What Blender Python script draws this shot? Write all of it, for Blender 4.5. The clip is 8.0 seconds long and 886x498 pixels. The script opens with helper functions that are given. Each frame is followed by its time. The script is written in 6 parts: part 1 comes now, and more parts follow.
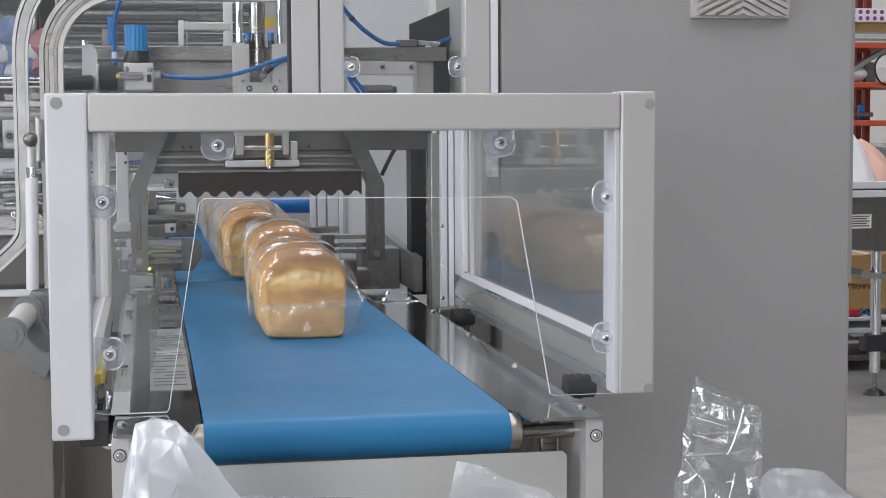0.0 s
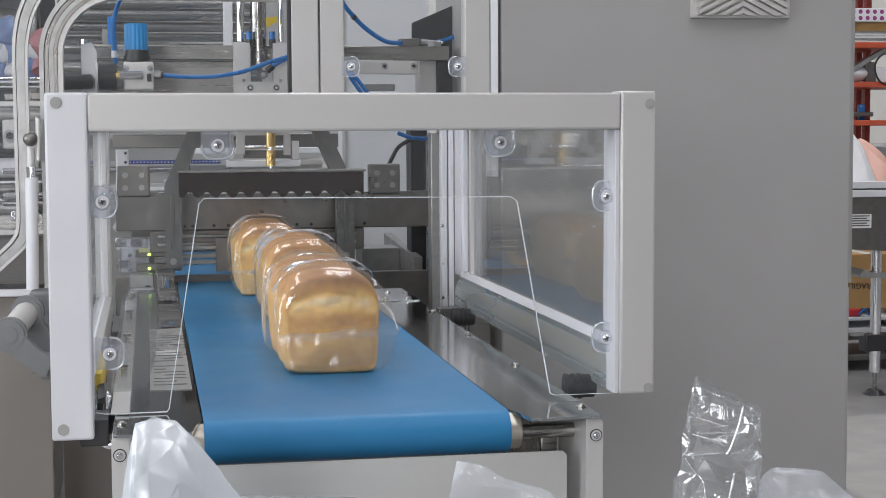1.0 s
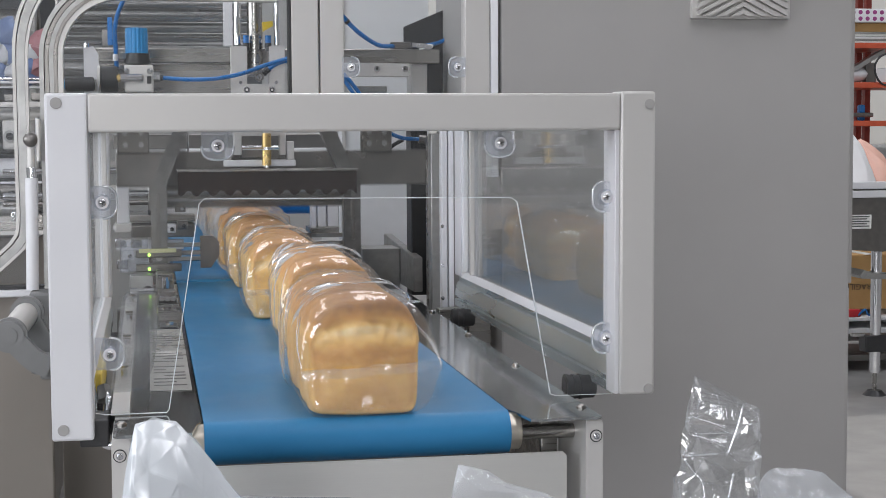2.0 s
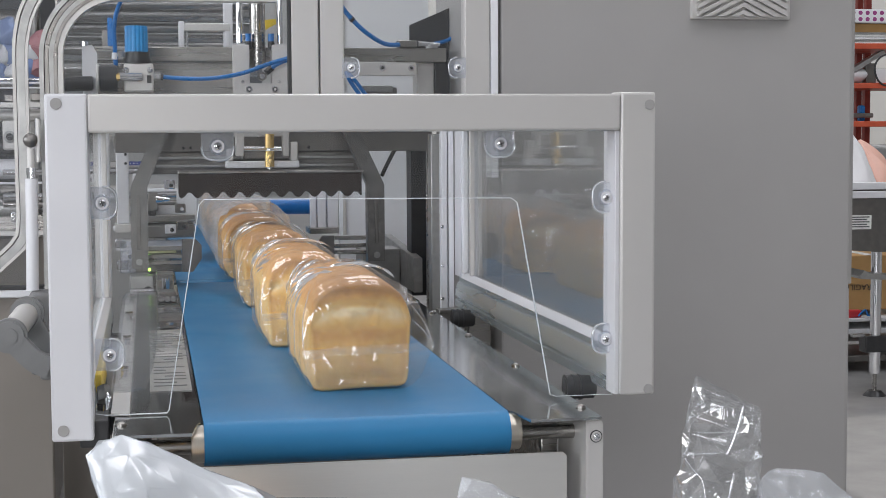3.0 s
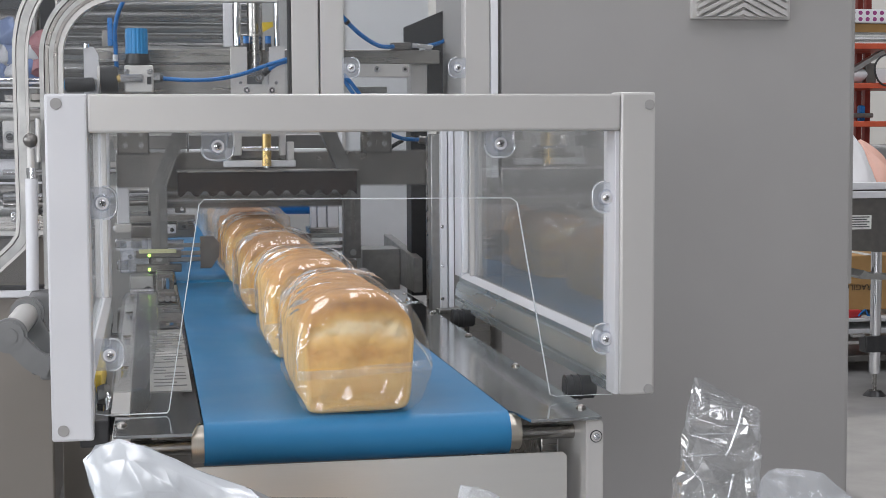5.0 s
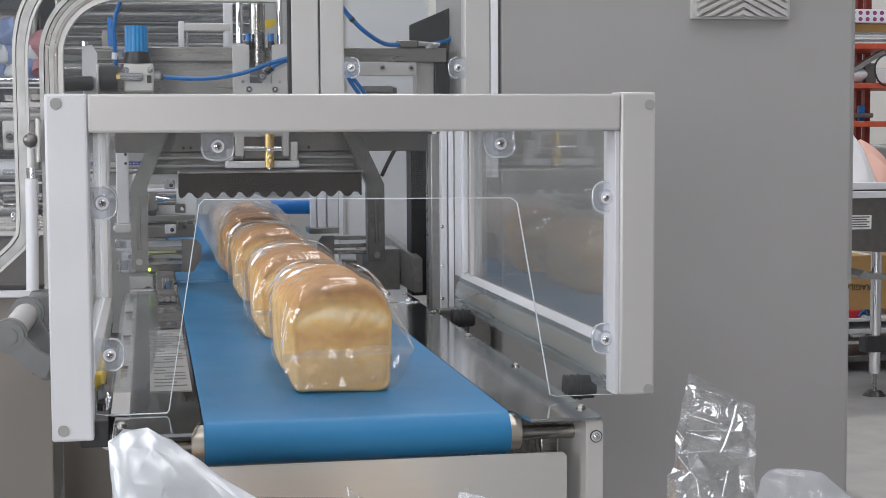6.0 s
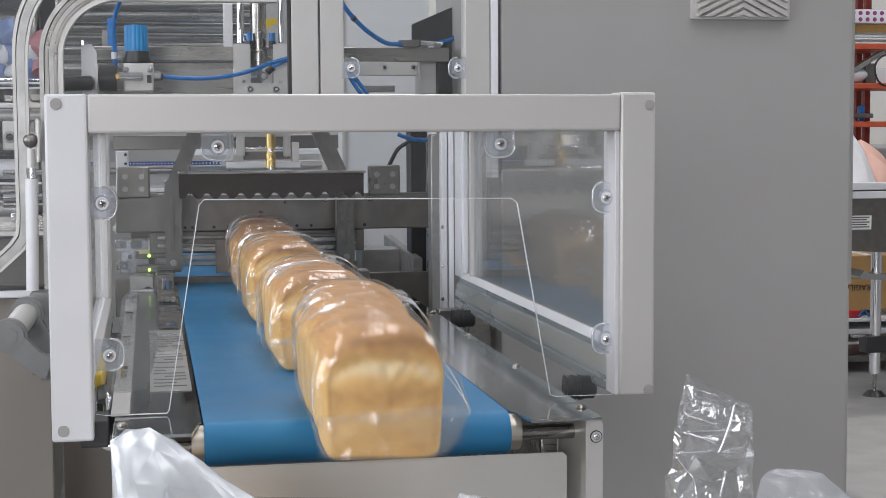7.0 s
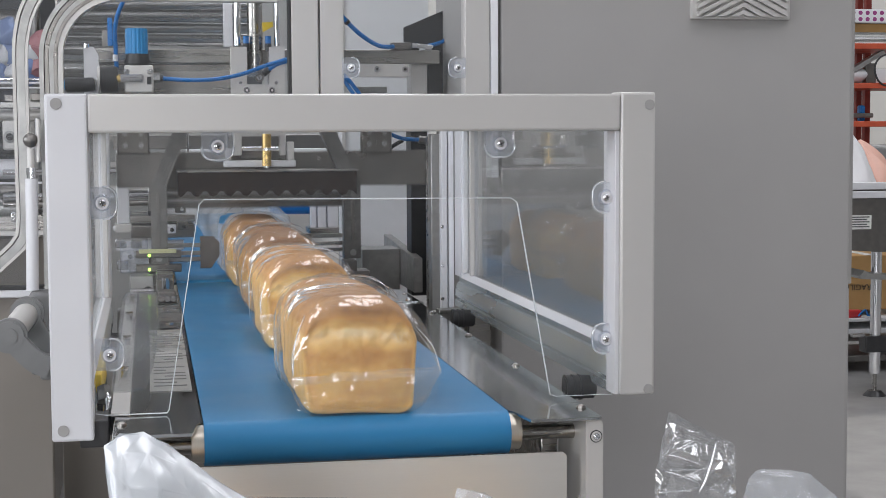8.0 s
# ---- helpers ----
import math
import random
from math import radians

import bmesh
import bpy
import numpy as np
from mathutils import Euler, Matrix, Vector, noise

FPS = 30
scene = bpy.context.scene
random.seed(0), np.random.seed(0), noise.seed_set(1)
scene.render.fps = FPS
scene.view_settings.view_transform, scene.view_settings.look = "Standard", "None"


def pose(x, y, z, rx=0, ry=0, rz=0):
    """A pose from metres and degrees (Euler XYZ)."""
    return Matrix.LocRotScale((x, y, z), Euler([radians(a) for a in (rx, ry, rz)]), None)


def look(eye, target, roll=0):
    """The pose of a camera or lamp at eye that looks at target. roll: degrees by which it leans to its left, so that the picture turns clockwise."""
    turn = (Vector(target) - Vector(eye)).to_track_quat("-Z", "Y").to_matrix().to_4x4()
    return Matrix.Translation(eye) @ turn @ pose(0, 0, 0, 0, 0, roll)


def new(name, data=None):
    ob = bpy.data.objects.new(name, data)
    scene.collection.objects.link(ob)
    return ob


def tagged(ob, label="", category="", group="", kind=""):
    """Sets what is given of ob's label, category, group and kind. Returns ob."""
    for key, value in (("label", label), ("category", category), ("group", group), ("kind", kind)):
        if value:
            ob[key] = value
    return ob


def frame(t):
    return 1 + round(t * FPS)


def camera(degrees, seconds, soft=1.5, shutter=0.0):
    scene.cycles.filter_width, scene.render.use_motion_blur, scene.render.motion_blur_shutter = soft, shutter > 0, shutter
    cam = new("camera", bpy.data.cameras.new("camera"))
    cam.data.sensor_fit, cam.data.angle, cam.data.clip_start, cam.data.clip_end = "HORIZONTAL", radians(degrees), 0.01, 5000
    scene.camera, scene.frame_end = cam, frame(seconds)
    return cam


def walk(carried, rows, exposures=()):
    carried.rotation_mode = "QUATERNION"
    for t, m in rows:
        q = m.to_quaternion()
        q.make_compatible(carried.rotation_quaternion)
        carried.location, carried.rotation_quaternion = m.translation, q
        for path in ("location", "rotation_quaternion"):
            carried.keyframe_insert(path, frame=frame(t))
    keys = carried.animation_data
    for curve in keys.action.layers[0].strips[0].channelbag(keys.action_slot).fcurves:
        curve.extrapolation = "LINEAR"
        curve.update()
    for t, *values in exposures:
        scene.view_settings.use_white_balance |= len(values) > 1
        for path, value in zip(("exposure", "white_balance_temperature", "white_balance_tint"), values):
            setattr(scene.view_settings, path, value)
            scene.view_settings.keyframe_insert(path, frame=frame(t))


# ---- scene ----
from collections import defaultdict

# ---- camera ----
EYE = Vector((-0.197, -1.5012, 1.1785))
cam = camera(31.775, 8.0, soft=0.85, shutter=0.3)


def view(tilt):
    """The camera's pose, tilted down by 4.368 degrees less a small shake."""
    yaw, pitch = radians(10.6728), radians(4.3682 - tilt)
    way = Vector((math.sin(yaw) * math.cos(pitch), math.cos(yaw) * math.cos(pitch), -math.sin(pitch)))
    return look(EYE, EYE + way, -0.287)


walk(cam, [(t, view(a)) for t, a in (
    (0.0, 0.0), (0.5, -0.03), (1.0, -0.01), (1.5, 0.0), (3.0, 0.031), (3.5, 0.031), (4.0, 0.04), (4.5, 0.031),
    (6.0, 0.031), (6.5, 0.031), (7.0, 0.04), (7.5, 0.031), (8.0, 0.031))])

# ---- world and light ----
world = bpy.data.worlds.new("world")
scene.world = world
world.use_nodes = True
wn = world.node_tree
sky = wn.nodes.new("ShaderNodeTexSky")
sky.sky_type, sky.sun_disc = "NISHITA", False
sky.sun_elevation, sky.sun_rotation = radians(48), radians(200)
wn.links.new(sky.outputs[0], wn.nodes["Background"].inputs[0])
wn.nodes["Background"].inputs[1].default_value = 0.12
sun = new("sun", bpy.data.lights.new("sun", "SUN"))
sun.data.energy, sun.data.angle, sun.data.color = 2.0, radians(0.5), (1, 0.95, 0.88)
sun.matrix_world = look((-3, -8, 10), (0, 0, 0))


def daylight(name, m, sx, sy, watts, colour):
    """An area lamp that fills a window's opening."""
    ob = new(name, bpy.data.lights.new(name, "AREA"))
    ob.data.shape, ob.data.size, ob.data.size_y = "RECTANGLE", sx, sy
    ob.data.energy, ob.data.color = watts, colour
    ob.matrix_world = m
    return ob


HALL = (-4.6, 8.0, -9.0, 10.0, 5.5)
# unseen skylights, added for soft daylight from above and highlights on the film
SKY_W = 1.1
SKYLIGHTS = [(lx, ly, n) for lx in (-2.6, 0.9, 4.4) for ly, n in ((-2.0, 4.0), (5.5, 7.0))]
for lx, ly, n in SKYLIGHTS:
    daylight("added_skylight_lamp", look((lx, ly, 5.6), (lx, ly, 0)), SKY_W, n, 85 if ly < 0 else 150, (0.97, 0.965, 1.0))
daylight("south_window_lamp", look((-3.1, -9.05, 2.0), (-3.1, 0, 2.0)), 2.6, 2.6, 240, (0.95, 0.955, 1.0))
daylight("window_lamp", look((-4.65, -0.4, 2.3), (0, -0.4, 2.3)), 6.0, 2.2, 200, (0.93, 0.95, 1.0))
scene.view_settings.exposure = -0.17


# ---- materials ----
def material(name, base, rough=0.5, metal=0.0, second=None, scale=40.0, amount=0.5, bump=0.0, bump_scale=300.0,
             rough_var=0.08, stretch=(1, 1, 1), coat=0.0, emit=0.0, spec=0.5, detail=5.0):
    """Principled surface with colour and roughness that vary at two scales and a fine relief."""
    m = bpy.data.materials.new(name)
    m.use_nodes = True
    nt = m.node_tree
    b = nt.nodes["Principled BSDF"]
    tc = nt.nodes.new("ShaderNodeTexCoord")
    mp = nt.nodes.new("ShaderNodeMapping")
    mp.inputs["Scale"].default_value = stretch
    nt.links.new(tc.outputs["Object"], mp.inputs["Vector"])
    n1 = nt.nodes.new("ShaderNodeTexNoise")
    n1.inputs["Scale"].default_value, n1.inputs["Detail"].default_value = scale, detail
    n2 = nt.nodes.new("ShaderNodeTexNoise")
    n2.inputs["Scale"].default_value, n2.inputs["Detail"].default_value = scale / 9, 3.0
    add = nt.nodes.new("ShaderNodeMath")
    add.operation = "ADD"
    for n, i in ((n1, 0), (n2, 1)):
        nt.links.new(mp.outputs[0], n.inputs["Vector"])
        nt.links.new(n.outputs["Fac"], add.inputs[i])
    ramp = nt.nodes.new("ShaderNodeMapRange")
    ramp.inputs["From Min"].default_value, ramp.inputs["From Max"].default_value = 0.7, 1.3
    nt.links.new(add.outputs[0], ramp.inputs["Value"])
    second = second or tuple(c * 0.85 for c in base)
    mix = nt.nodes.new("ShaderNodeMix")
    mix.data_type = "RGBA"
    mix.inputs["A"].default_value = (*base, 1)
    mix.inputs["B"].default_value = (*[a + (c - a) * amount for a, c in zip(base, second)], 1)
    nt.links.new(ramp.outputs[0], mix.inputs["Factor"])
    nt.links.new(mix.outputs["Result"], b.inputs["Base Color"])
    rr = nt.nodes.new("ShaderNodeMapRange")
    rr.inputs["To Min"].default_value = max(0.03, rough - rough_var)
    rr.inputs["To Max"].default_value = min(1.0, rough + rough_var)
    nt.links.new(ramp.outputs[0], rr.inputs["Value"])
    nt.links.new(rr.outputs[0], b.inputs["Roughness"])
    b.inputs["Metallic"].default_value = metal
    b.inputs["Specular IOR Level"].default_value = spec
    b.inputs["Coat Weight"].default_value = coat
    b.inputs["Coat Roughness"].default_value = 0.15
    if bump:
        nb = nt.nodes.new("ShaderNodeTexNoise")
        nb.inputs["Scale"].default_value, nb.inputs["Detail"].default_value = bump_scale, 4.0
        nt.links.new(mp.outputs[0], nb.inputs["Vector"])
        bp = nt.nodes.new("ShaderNodeBump")
        bp.inputs["Strength"].default_value, bp.inputs["Distance"].default_value = bump, 0.002
        nt.links.new(nb.outputs["Fac"], bp.inputs["Height"])
        nt.links.new(bp.outputs[0], b.inputs["Normal"])
    if emit:
        b.inputs["Emission Color"].default_value = (*base, 1)
        b.inputs["Emission Strength"].default_value = emit
    return m


def film(name, tint=(1, 1, 1), rough=0.06, rim=0.7, milk=0.0, bump=0.0, bump_scale=60.0, low=0.0, stretch=(1, 1, 1)):
    """Thin clear plastic: it lets light straight through, with a mirror gloss that grows at the rim and a little milkiness."""
    m = bpy.data.materials.new(name)
    m.use_nodes = True
    nt = m.node_tree
    nt.nodes.remove(nt.nodes["Principled BSDF"])
    out = nt.nodes["Material Output"]
    clear = nt.nodes.new("ShaderNodeBsdfTransparent")
    clear.inputs[0].default_value = (*tint, 1)
    shine = nt.nodes.new("ShaderNodeBsdfGlossy")
    shine.inputs["Roughness"].default_value = rough
    # gloss grows towards the rim in the same way on both sides of the sheet
    fr = nt.nodes.new("ShaderNodeLayerWeight")
    fr.inputs["Blend"].default_value = 0.5
    pw = nt.nodes.new("ShaderNodeMath")
    pw.operation = "POWER"
    pw.inputs[1].default_value = 5.0
    nt.links.new(fr.outputs["Facing"], pw.inputs[0])
    mix = nt.nodes.new("ShaderNodeMixShader")
    ad = nt.nodes.new("ShaderNodeMath")
    ad.operation, ad.use_clamp = "MULTIPLY_ADD", True
    ad.inputs[1].default_value = rim
    ad.inputs[2].default_value = low
    nt.links.new(pw.outputs[0], ad.inputs[0])
    nt.links.new(ad.outputs[0], mix.inputs[0])
    body = clear
    if milk:
        body = nt.nodes.new("ShaderNodeMixShader")
        body.inputs[0].default_value = milk
        haze = nt.nodes.new("ShaderNodeBsdfDiffuse")
        haze.inputs[0].default_value = (0.82, 0.86, 0.9, 1)
        nt.links.new(clear.outputs[0], body.inputs[1])
        nt.links.new(haze.outputs[0], body.inputs[2])
    nt.links.new(body.outputs[0], mix.inputs[1])
    nt.links.new(shine.outputs[0], mix.inputs[2])
    nt.links.new(mix.outputs[0], out.inputs["Surface"])
    if bump:
        tc = nt.nodes.new("ShaderNodeTexCoord")
        mp = nt.nodes.new("ShaderNodeMapping")
        mp.inputs["Scale"].default_value = stretch
        nt.links.new(tc.outputs["Object"], mp.inputs["Vector"])
        nb = nt.nodes.new("ShaderNodeTexNoise")
        nb.inputs["Scale"].default_value, nb.inputs["Detail"].default_value = bump_scale, 3.0
        nb.inputs["Distortion"].default_value = 1.2
        nt.links.new(mp.outputs[0], nb.inputs["Vector"])
        bp = nt.nodes.new("ShaderNodeBump")
        bp.inputs["Strength"].default_value, bp.inputs["Distance"].default_value = bump, 0.006
        nt.links.new(nb.outputs["Fac"], bp.inputs["Height"])
        nt.links.new(bp.outputs[0], shine.inputs["Normal"])
        nt.links.new(bp.outputs[0], fr.inputs["Normal"])
    return m


ALU = material("anodised_aluminium", (0.58, 0.565, 0.545), 0.40, 0.3, (0.545, 0.53, 0.51), 14, 0.5, 0.03, 700)
ALU_WHITE = material("bright_anodised_profile", (0.68, 0.68, 0.7), 0.45, 0.2, (0.64, 0.64, 0.665), 14, 0.5, 0.03, 700)
ALU_RAIL = material("satin_extruded_rail", (0.56, 0.61, 0.625), 0.27, 0.7, (0.50, 0.55, 0.565), 30, 0.6, 0.04, 500, stretch=(1, 0.1, 1))
STEEL = material("brushed_stainless", (0.38, 0.365, 0.345), 0.28, 1.0, (0.28, 0.27, 0.255), 60, 0.8, 0.06, 700, 0.1, stretch=(0.06, 1, 1))
STEEL_Y = material("polished_stainless_deck", (0.55, 0.56, 0.56), 0.1, 1.0, (0.4, 0.41, 0.41), 40, 0.8, 0.03, 500, 0.06, stretch=(1, 0.06, 1))
STEEL_DARK = material("dark_machined_steel", (0.25, 0.237, 0.222), 0.34, 0.85, (0.16, 0.153, 0.147), 22, 0.9, 0.06, 500)
APRON = material("satin_stainless_apron", (0.66, 0.65, 0.62), 0.42, 0.55, (0.55, 0.54, 0.51), 25, 0.8, 0.05, 600, 0.08, stretch=(0.06, 1, 1))
CHROME = material("chromed_rod", (0.8, 0.8, 0.82), 0.1, 1.0, (0.7, 0.7, 0.72), 80, 0.5, 0.0)
ROLLER = material("turned_warm_steel", (0.62, 0.57, 0.48), 0.33, 0.8, (0.5, 0.46, 0.4), 50, 0.8, 0.05, 500)
CAST = material("cast_bracket_metal", (0.42, 0.42, 0.41), 0.4, 0.8, (0.32, 0.32, 0.31), 70, 0.8, 0.1, 400)
BRASS = material("brass", (0.72, 0.52, 0.22), 0.3, 1.0, (0.55, 0.38, 0.15), 90, 0.7, 0.0)
PAINT = material("grey_powder_coat", (0.36, 0.349, 0.338), 0.45, 0.0, (0.325, 0.315, 0.305), 6, 0.6, 0.12, 900)
PAINT_WARM = material("beige_grey_panel", (0.235, 0.21, 0.185), 0.5, 0.0, (0.2, 0.178, 0.155), 6, 0.7, 0.1, 900)
HANDLE = material("moulded_grey_plastic", (0.2, 0.2, 0.2), 0.5, 0.0, (0.17, 0.17, 0.17), 40, 0.7, 0.1, 600)
BLACK = material("black_plastic", (0.02, 0.02, 0.022), 0.4, 0.0, (0.035, 0.035, 0.035), 60, 0.8, 0.1, 600)
RUBBER = material("black_rubber", (0.025, 0.025, 0.027), 0.6, 0.0, (0.04, 0.04, 0.04), 60, 0.8, 0.15, 500)
BELT = material("blue_belt_fabric", (0.022, 0.165, 0.345), 0.45, 0.0, (0.028, 0.19, 0.385), 14, 0.8, 0.12, 1500, 0.06, spec=0.28)
BLUE = material("blue_hose_plastic", (0.012, 0.17, 0.5), 0.3, 0.0, (0.012, 0.14, 0.43), 60, 0.7)
BLUE_DEEP = material("deep_blue_plastic", (0.012, 0.035, 0.22), 0.4, 0.0, (0.012, 0.03, 0.17), 60, 0.7)
BLUE_KNOB = material("sky_blue_knob_plastic", (0.012, 0.27, 0.62), 0.35, 0.0, (0.012, 0.23, 0.55), 60, 0.7)
WHITE = material("white_plastic", (0.75, 0.76, 0.78), 0.45, 0.0, (0.68, 0.69, 0.7), 30, 0.6)
JAW = material("smoked_jaw_cover", (0.03, 0.024, 0.022), 0.1, 0.0, (0.04, 0.028, 0.024), 30, 0.8)
YELLOW = material("yellow_warning_plastic", (0.75, 0.55, 0.03), 0.45, 0.0, (0.65, 0.45, 0.03), 40, 0.7)
PAPER = material("printed_label_paper", (0.72, 0.72, 0.7), 0.7, 0.0, (0.62, 0.62, 0.6), 80, 0.7)
# plate colour that stands for a reflection in the side deck
REFLECTION_PLATE = material("reflection_plate_metal", (0.40, 0.395, 0.375), 0.3, 0.3, (0.33, 0.325, 0.31), 25, 0.8, 0.03, 300)
LABEL_YELLOW = material("pale_yellow_label", (0.6, 0.6, 0.34), 0.6, 0.0, (0.52, 0.52, 0.3), 60, 0.7)
INK = material("grey_print_ink", (0.11, 0.11, 0.11), 0.7)
EDGE = material("sawn_polycarbonate_edge", (0.8, 0.83, 0.85), 0.25, 0.0, (0.7, 0.74, 0.76), 60, 0.5, spec=0.8)
PANE_HAZY = film("scuffed_polycarbonate", (0.965, 0.97, 0.98), 0.05, 0.6, 0.03, 0.08, 6.0, 0.05)
PANE = film("clear_polycarbonate", (0.975, 0.98, 0.98), 0.02, 0.8, 0.008, 0.04, 5.0, 0.035)
CLAMP = film("clear_moulded_clamp", (0.94, 0.95, 0.98), 0.08, 0.9, 0.12, 0.0, 60, 0.16)
CLAMP_GLINT = film("clamp_edge_glint", (0.97, 0.97, 0.98), 0.12, 0.5, 0.45, 0.0, 60, 0.35)
BAG = film("clear_bread_bag", (0.99, 0.99, 0.99), 0.06, 0.08, 0.05, 0.3, 24.0, 0.13, (1.2, 2.0, 1.2))
TUBE_FILM = film("loose_film_tube", (0.98, 0.98, 0.985), 0.12, 0.5, 0.4, 0.4, 35.0, 0.2, (0.6, 3.0, 0.6))
BLACK_STEEL = material("blackened_steel", (0.035, 0.035, 0.037), 0.45, 0.5, (0.055, 0.055, 0.055), 30, 0.8, 0.05, 400)
BAG_FLAP = film("sealed_film_flap", (0.98, 0.98, 0.98), 0.1, 0.3, 0.02, 0.2, 40.0, 0.06)
BAG_SEAM = film("sealed_film_seam", (0.97, 0.97, 0.97), 0.16, 0.3, 0.10, 0.4, 60.0, 0.08)
BAG_TAIL = film("crinkled_bag_film", (0.98, 0.98, 0.985), 0.10, 0.4, 0.07, 0.3, 40.0, 0.28)
BAG_WHITE = film("cloudy_bag_film", (0.95, 0.96, 0.98), 0.22, 0.25, 0.68, 0.1, 30.0, 0.17)
BAG_HAZE = film("hazy_bag_film", (0.97, 0.97, 0.98), 0.24, 0.3, 0.2, 0.4, 30.0, 0.07)
# whitish film for painted glints along folds and bright film edges
BAG_GLINT = film("film_fold_glint", (0.97, 0.97, 0.98), 0.10, 0.1, 0.55, 0.2, 60.0, 0.5)
CREASE_GLINT = film("film_crease_glint", (0.97, 0.97, 0.98), 0.18, 0.4, 0.35, 0.0, 60, 0.5)
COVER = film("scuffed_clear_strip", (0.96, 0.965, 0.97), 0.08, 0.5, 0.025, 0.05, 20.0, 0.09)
ARM = material("grey_steel_arm", (0.25, 0.243, 0.235), 0.36, 0.8, (0.12, 0.12, 0.115), 50, 0.9, 0.06, 500)
SCREEN = material("dull_grey_sheet", (0.15, 0.155, 0.16), 0.5, 0.2, (0.10, 0.105, 0.11), 12, 0.9, 0.05, 300)
TUBE = material("dull_steel_tube", (0.36, 0.36, 0.36), 0.28, 0.75, (0.27, 0.27, 0.27), 40, 0.9, 0.04, 500, stretch=(0.06, 1, 1))
LED = material("green_indicator", (0.4, 1.0, 0.1), 0.4, emit=4.0)
FLOOR = material("worn_concrete_floor", (0.27, 0.265, 0.26), 0.45, 0.0, (0.2, 0.2, 0.195), 5, 0.9, 0.15, 120, 0.1)
WALL = material("painted_hall_wall", (0.5, 0.5, 0.49), 0.8, 0.0, (0.44, 0.44, 0.43), 3, 0.8, 0.2, 80)
CEIL = material("hall_ceiling_sheet", (0.6, 0.6, 0.6), 0.7, 0.0, (0.52, 0.52, 0.52), 3, 0.8, 0.1, 60)
RED = material("red_rack_paint", (0.55, 0.10, 0.04), 0.45, 0.0, (0.4, 0.06, 0.03), 20, 0.8, 0.1, 300)
RED_DARK = material("dark_red_upright_paint", (0.34, 0.055, 0.035), 0.5, 0.0, (0.15, 0.025, 0.025), 30, 0.7)
CARD = material("brown_cardboard", (0.5, 0.3, 0.12), 0.8, 0.0, (0.44, 0.26, 0.1), 30, 0.8, 0.1, 300)


def crust_material():
    """Baked crust: pale where the tin held it, golden to brown on the risen top, with blisters and a few scorched patches."""
    m = material("bread_crust", (0.78, 0.5, 0.18), 0.55, 0.0, (0.6, 0.33, 0.1), 55, 0.9, 0.5, 200, 0.1)
    nt = m.node_tree
    b = nt.nodes["Principled BSDF"]
    base = b.inputs["Base Color"].links[0].from_socket
    at = nt.nodes.new("ShaderNodeAttribute")
    at.attribute_name = "bake"
    n = nt.nodes.new("ShaderNodeTexNoise")
    n.inputs["Scale"].default_value, n.inputs["Detail"].default_value = 34.0, 6.0
    tc = nt.nodes.new("ShaderNodeTexCoord")
    nt.links.new(tc.outputs["Object"], n.inputs["Vector"])
    mad = nt.nodes.new("ShaderNodeMath")
    mad.operation = "MULTIPLY_ADD"
    mad.inputs[1].default_value = 0.42
    nt.links.new(n.outputs["Fac"], mad.inputs[0])
    up = nt.nodes.new("ShaderNodeMath")
    up.operation = "ADD"
    up.inputs[1].default_value = 0.2
    nt.links.new(at.outputs["Fac"], up.inputs[0])
    nt.links.new(up.outputs[0], mad.inputs[2])
    ramp = nt.nodes.new("ShaderNodeValToRGB")
    e = ramp.color_ramp.elements
    e[0].position, e[0].color = 0.12, (0.92, 0.75, 0.45, 1)
    e[1].position, e[1].color = 1.25 / 1.5, (0.22, 0.085, 0.02, 1)
    for p, c in ((0.27, (0.86, 0.59, 0.24, 1)), (0.42, (0.78, 0.47, 0.135, 1)), (0.6, (0.58, 0.28, 0.06, 1))):
        x = e.new(p)
        x.color = c
    fine = nt.nodes.new("ShaderNodeTexNoise")
    fine.inputs["Scale"].default_value, fine.inputs["Detail"].default_value = 130.0, 5.0
    nt.links.new(tc.outputs["Object"], fine.inputs["Vector"])
    f2 = nt.nodes.new("ShaderNodeMath")
    f2.operation = "MULTIPLY_ADD"
    f2.inputs[1].default_value, f2.inputs[2].default_value = 0.3, -0.15
    nt.links.new(fine.outputs["Fac"], f2.inputs[0])
    both = nt.nodes.new("ShaderNodeMath")
    both.operation = "ADD"
    nt.links.new(mad.outputs[0], both.inputs[0])
    nt.links.new(f2.outputs[0], both.inputs[1])
    sc = nt.nodes.new("ShaderNodeMath")
    sc.operation = "MULTIPLY"
    sc.inputs[1].default_value = 1 / 1.5
    nt.links.new(both.outputs[0], sc.inputs[0])
    nt.links.new(sc.outputs[0], ramp.inputs[0])
    mix = nt.nodes.new("ShaderNodeMix")
    mix.data_type = "RGBA"
    mix.inputs["Factor"].default_value = 0.12
    nt.links.new(ramp.outputs[0], mix.inputs["A"])
    nt.links.new(base, mix.inputs["B"])
    nt.links.new(mix.outputs["Result"], b.inputs["Base Color"])
    b.inputs["Subsurface Weight"].default_value = 0.08
    b.inputs["Subsurface Radius"].default_value = (0.004, 0.002, 0.001)
    return m


CRUST = crust_material()

# ---- building helpers ----
OFF = {}


def thing(name, label, category, at=(0, 0, 0), group="", kind=""):
    """A top-level Empty at its base; its parts are given in world coordinates."""
    ob = new(name)
    ob.empty_display_size = 0.05
    ob.location = at
    OFF[ob] = Vector(at)
    return tagged(ob, label, category, group, kind)


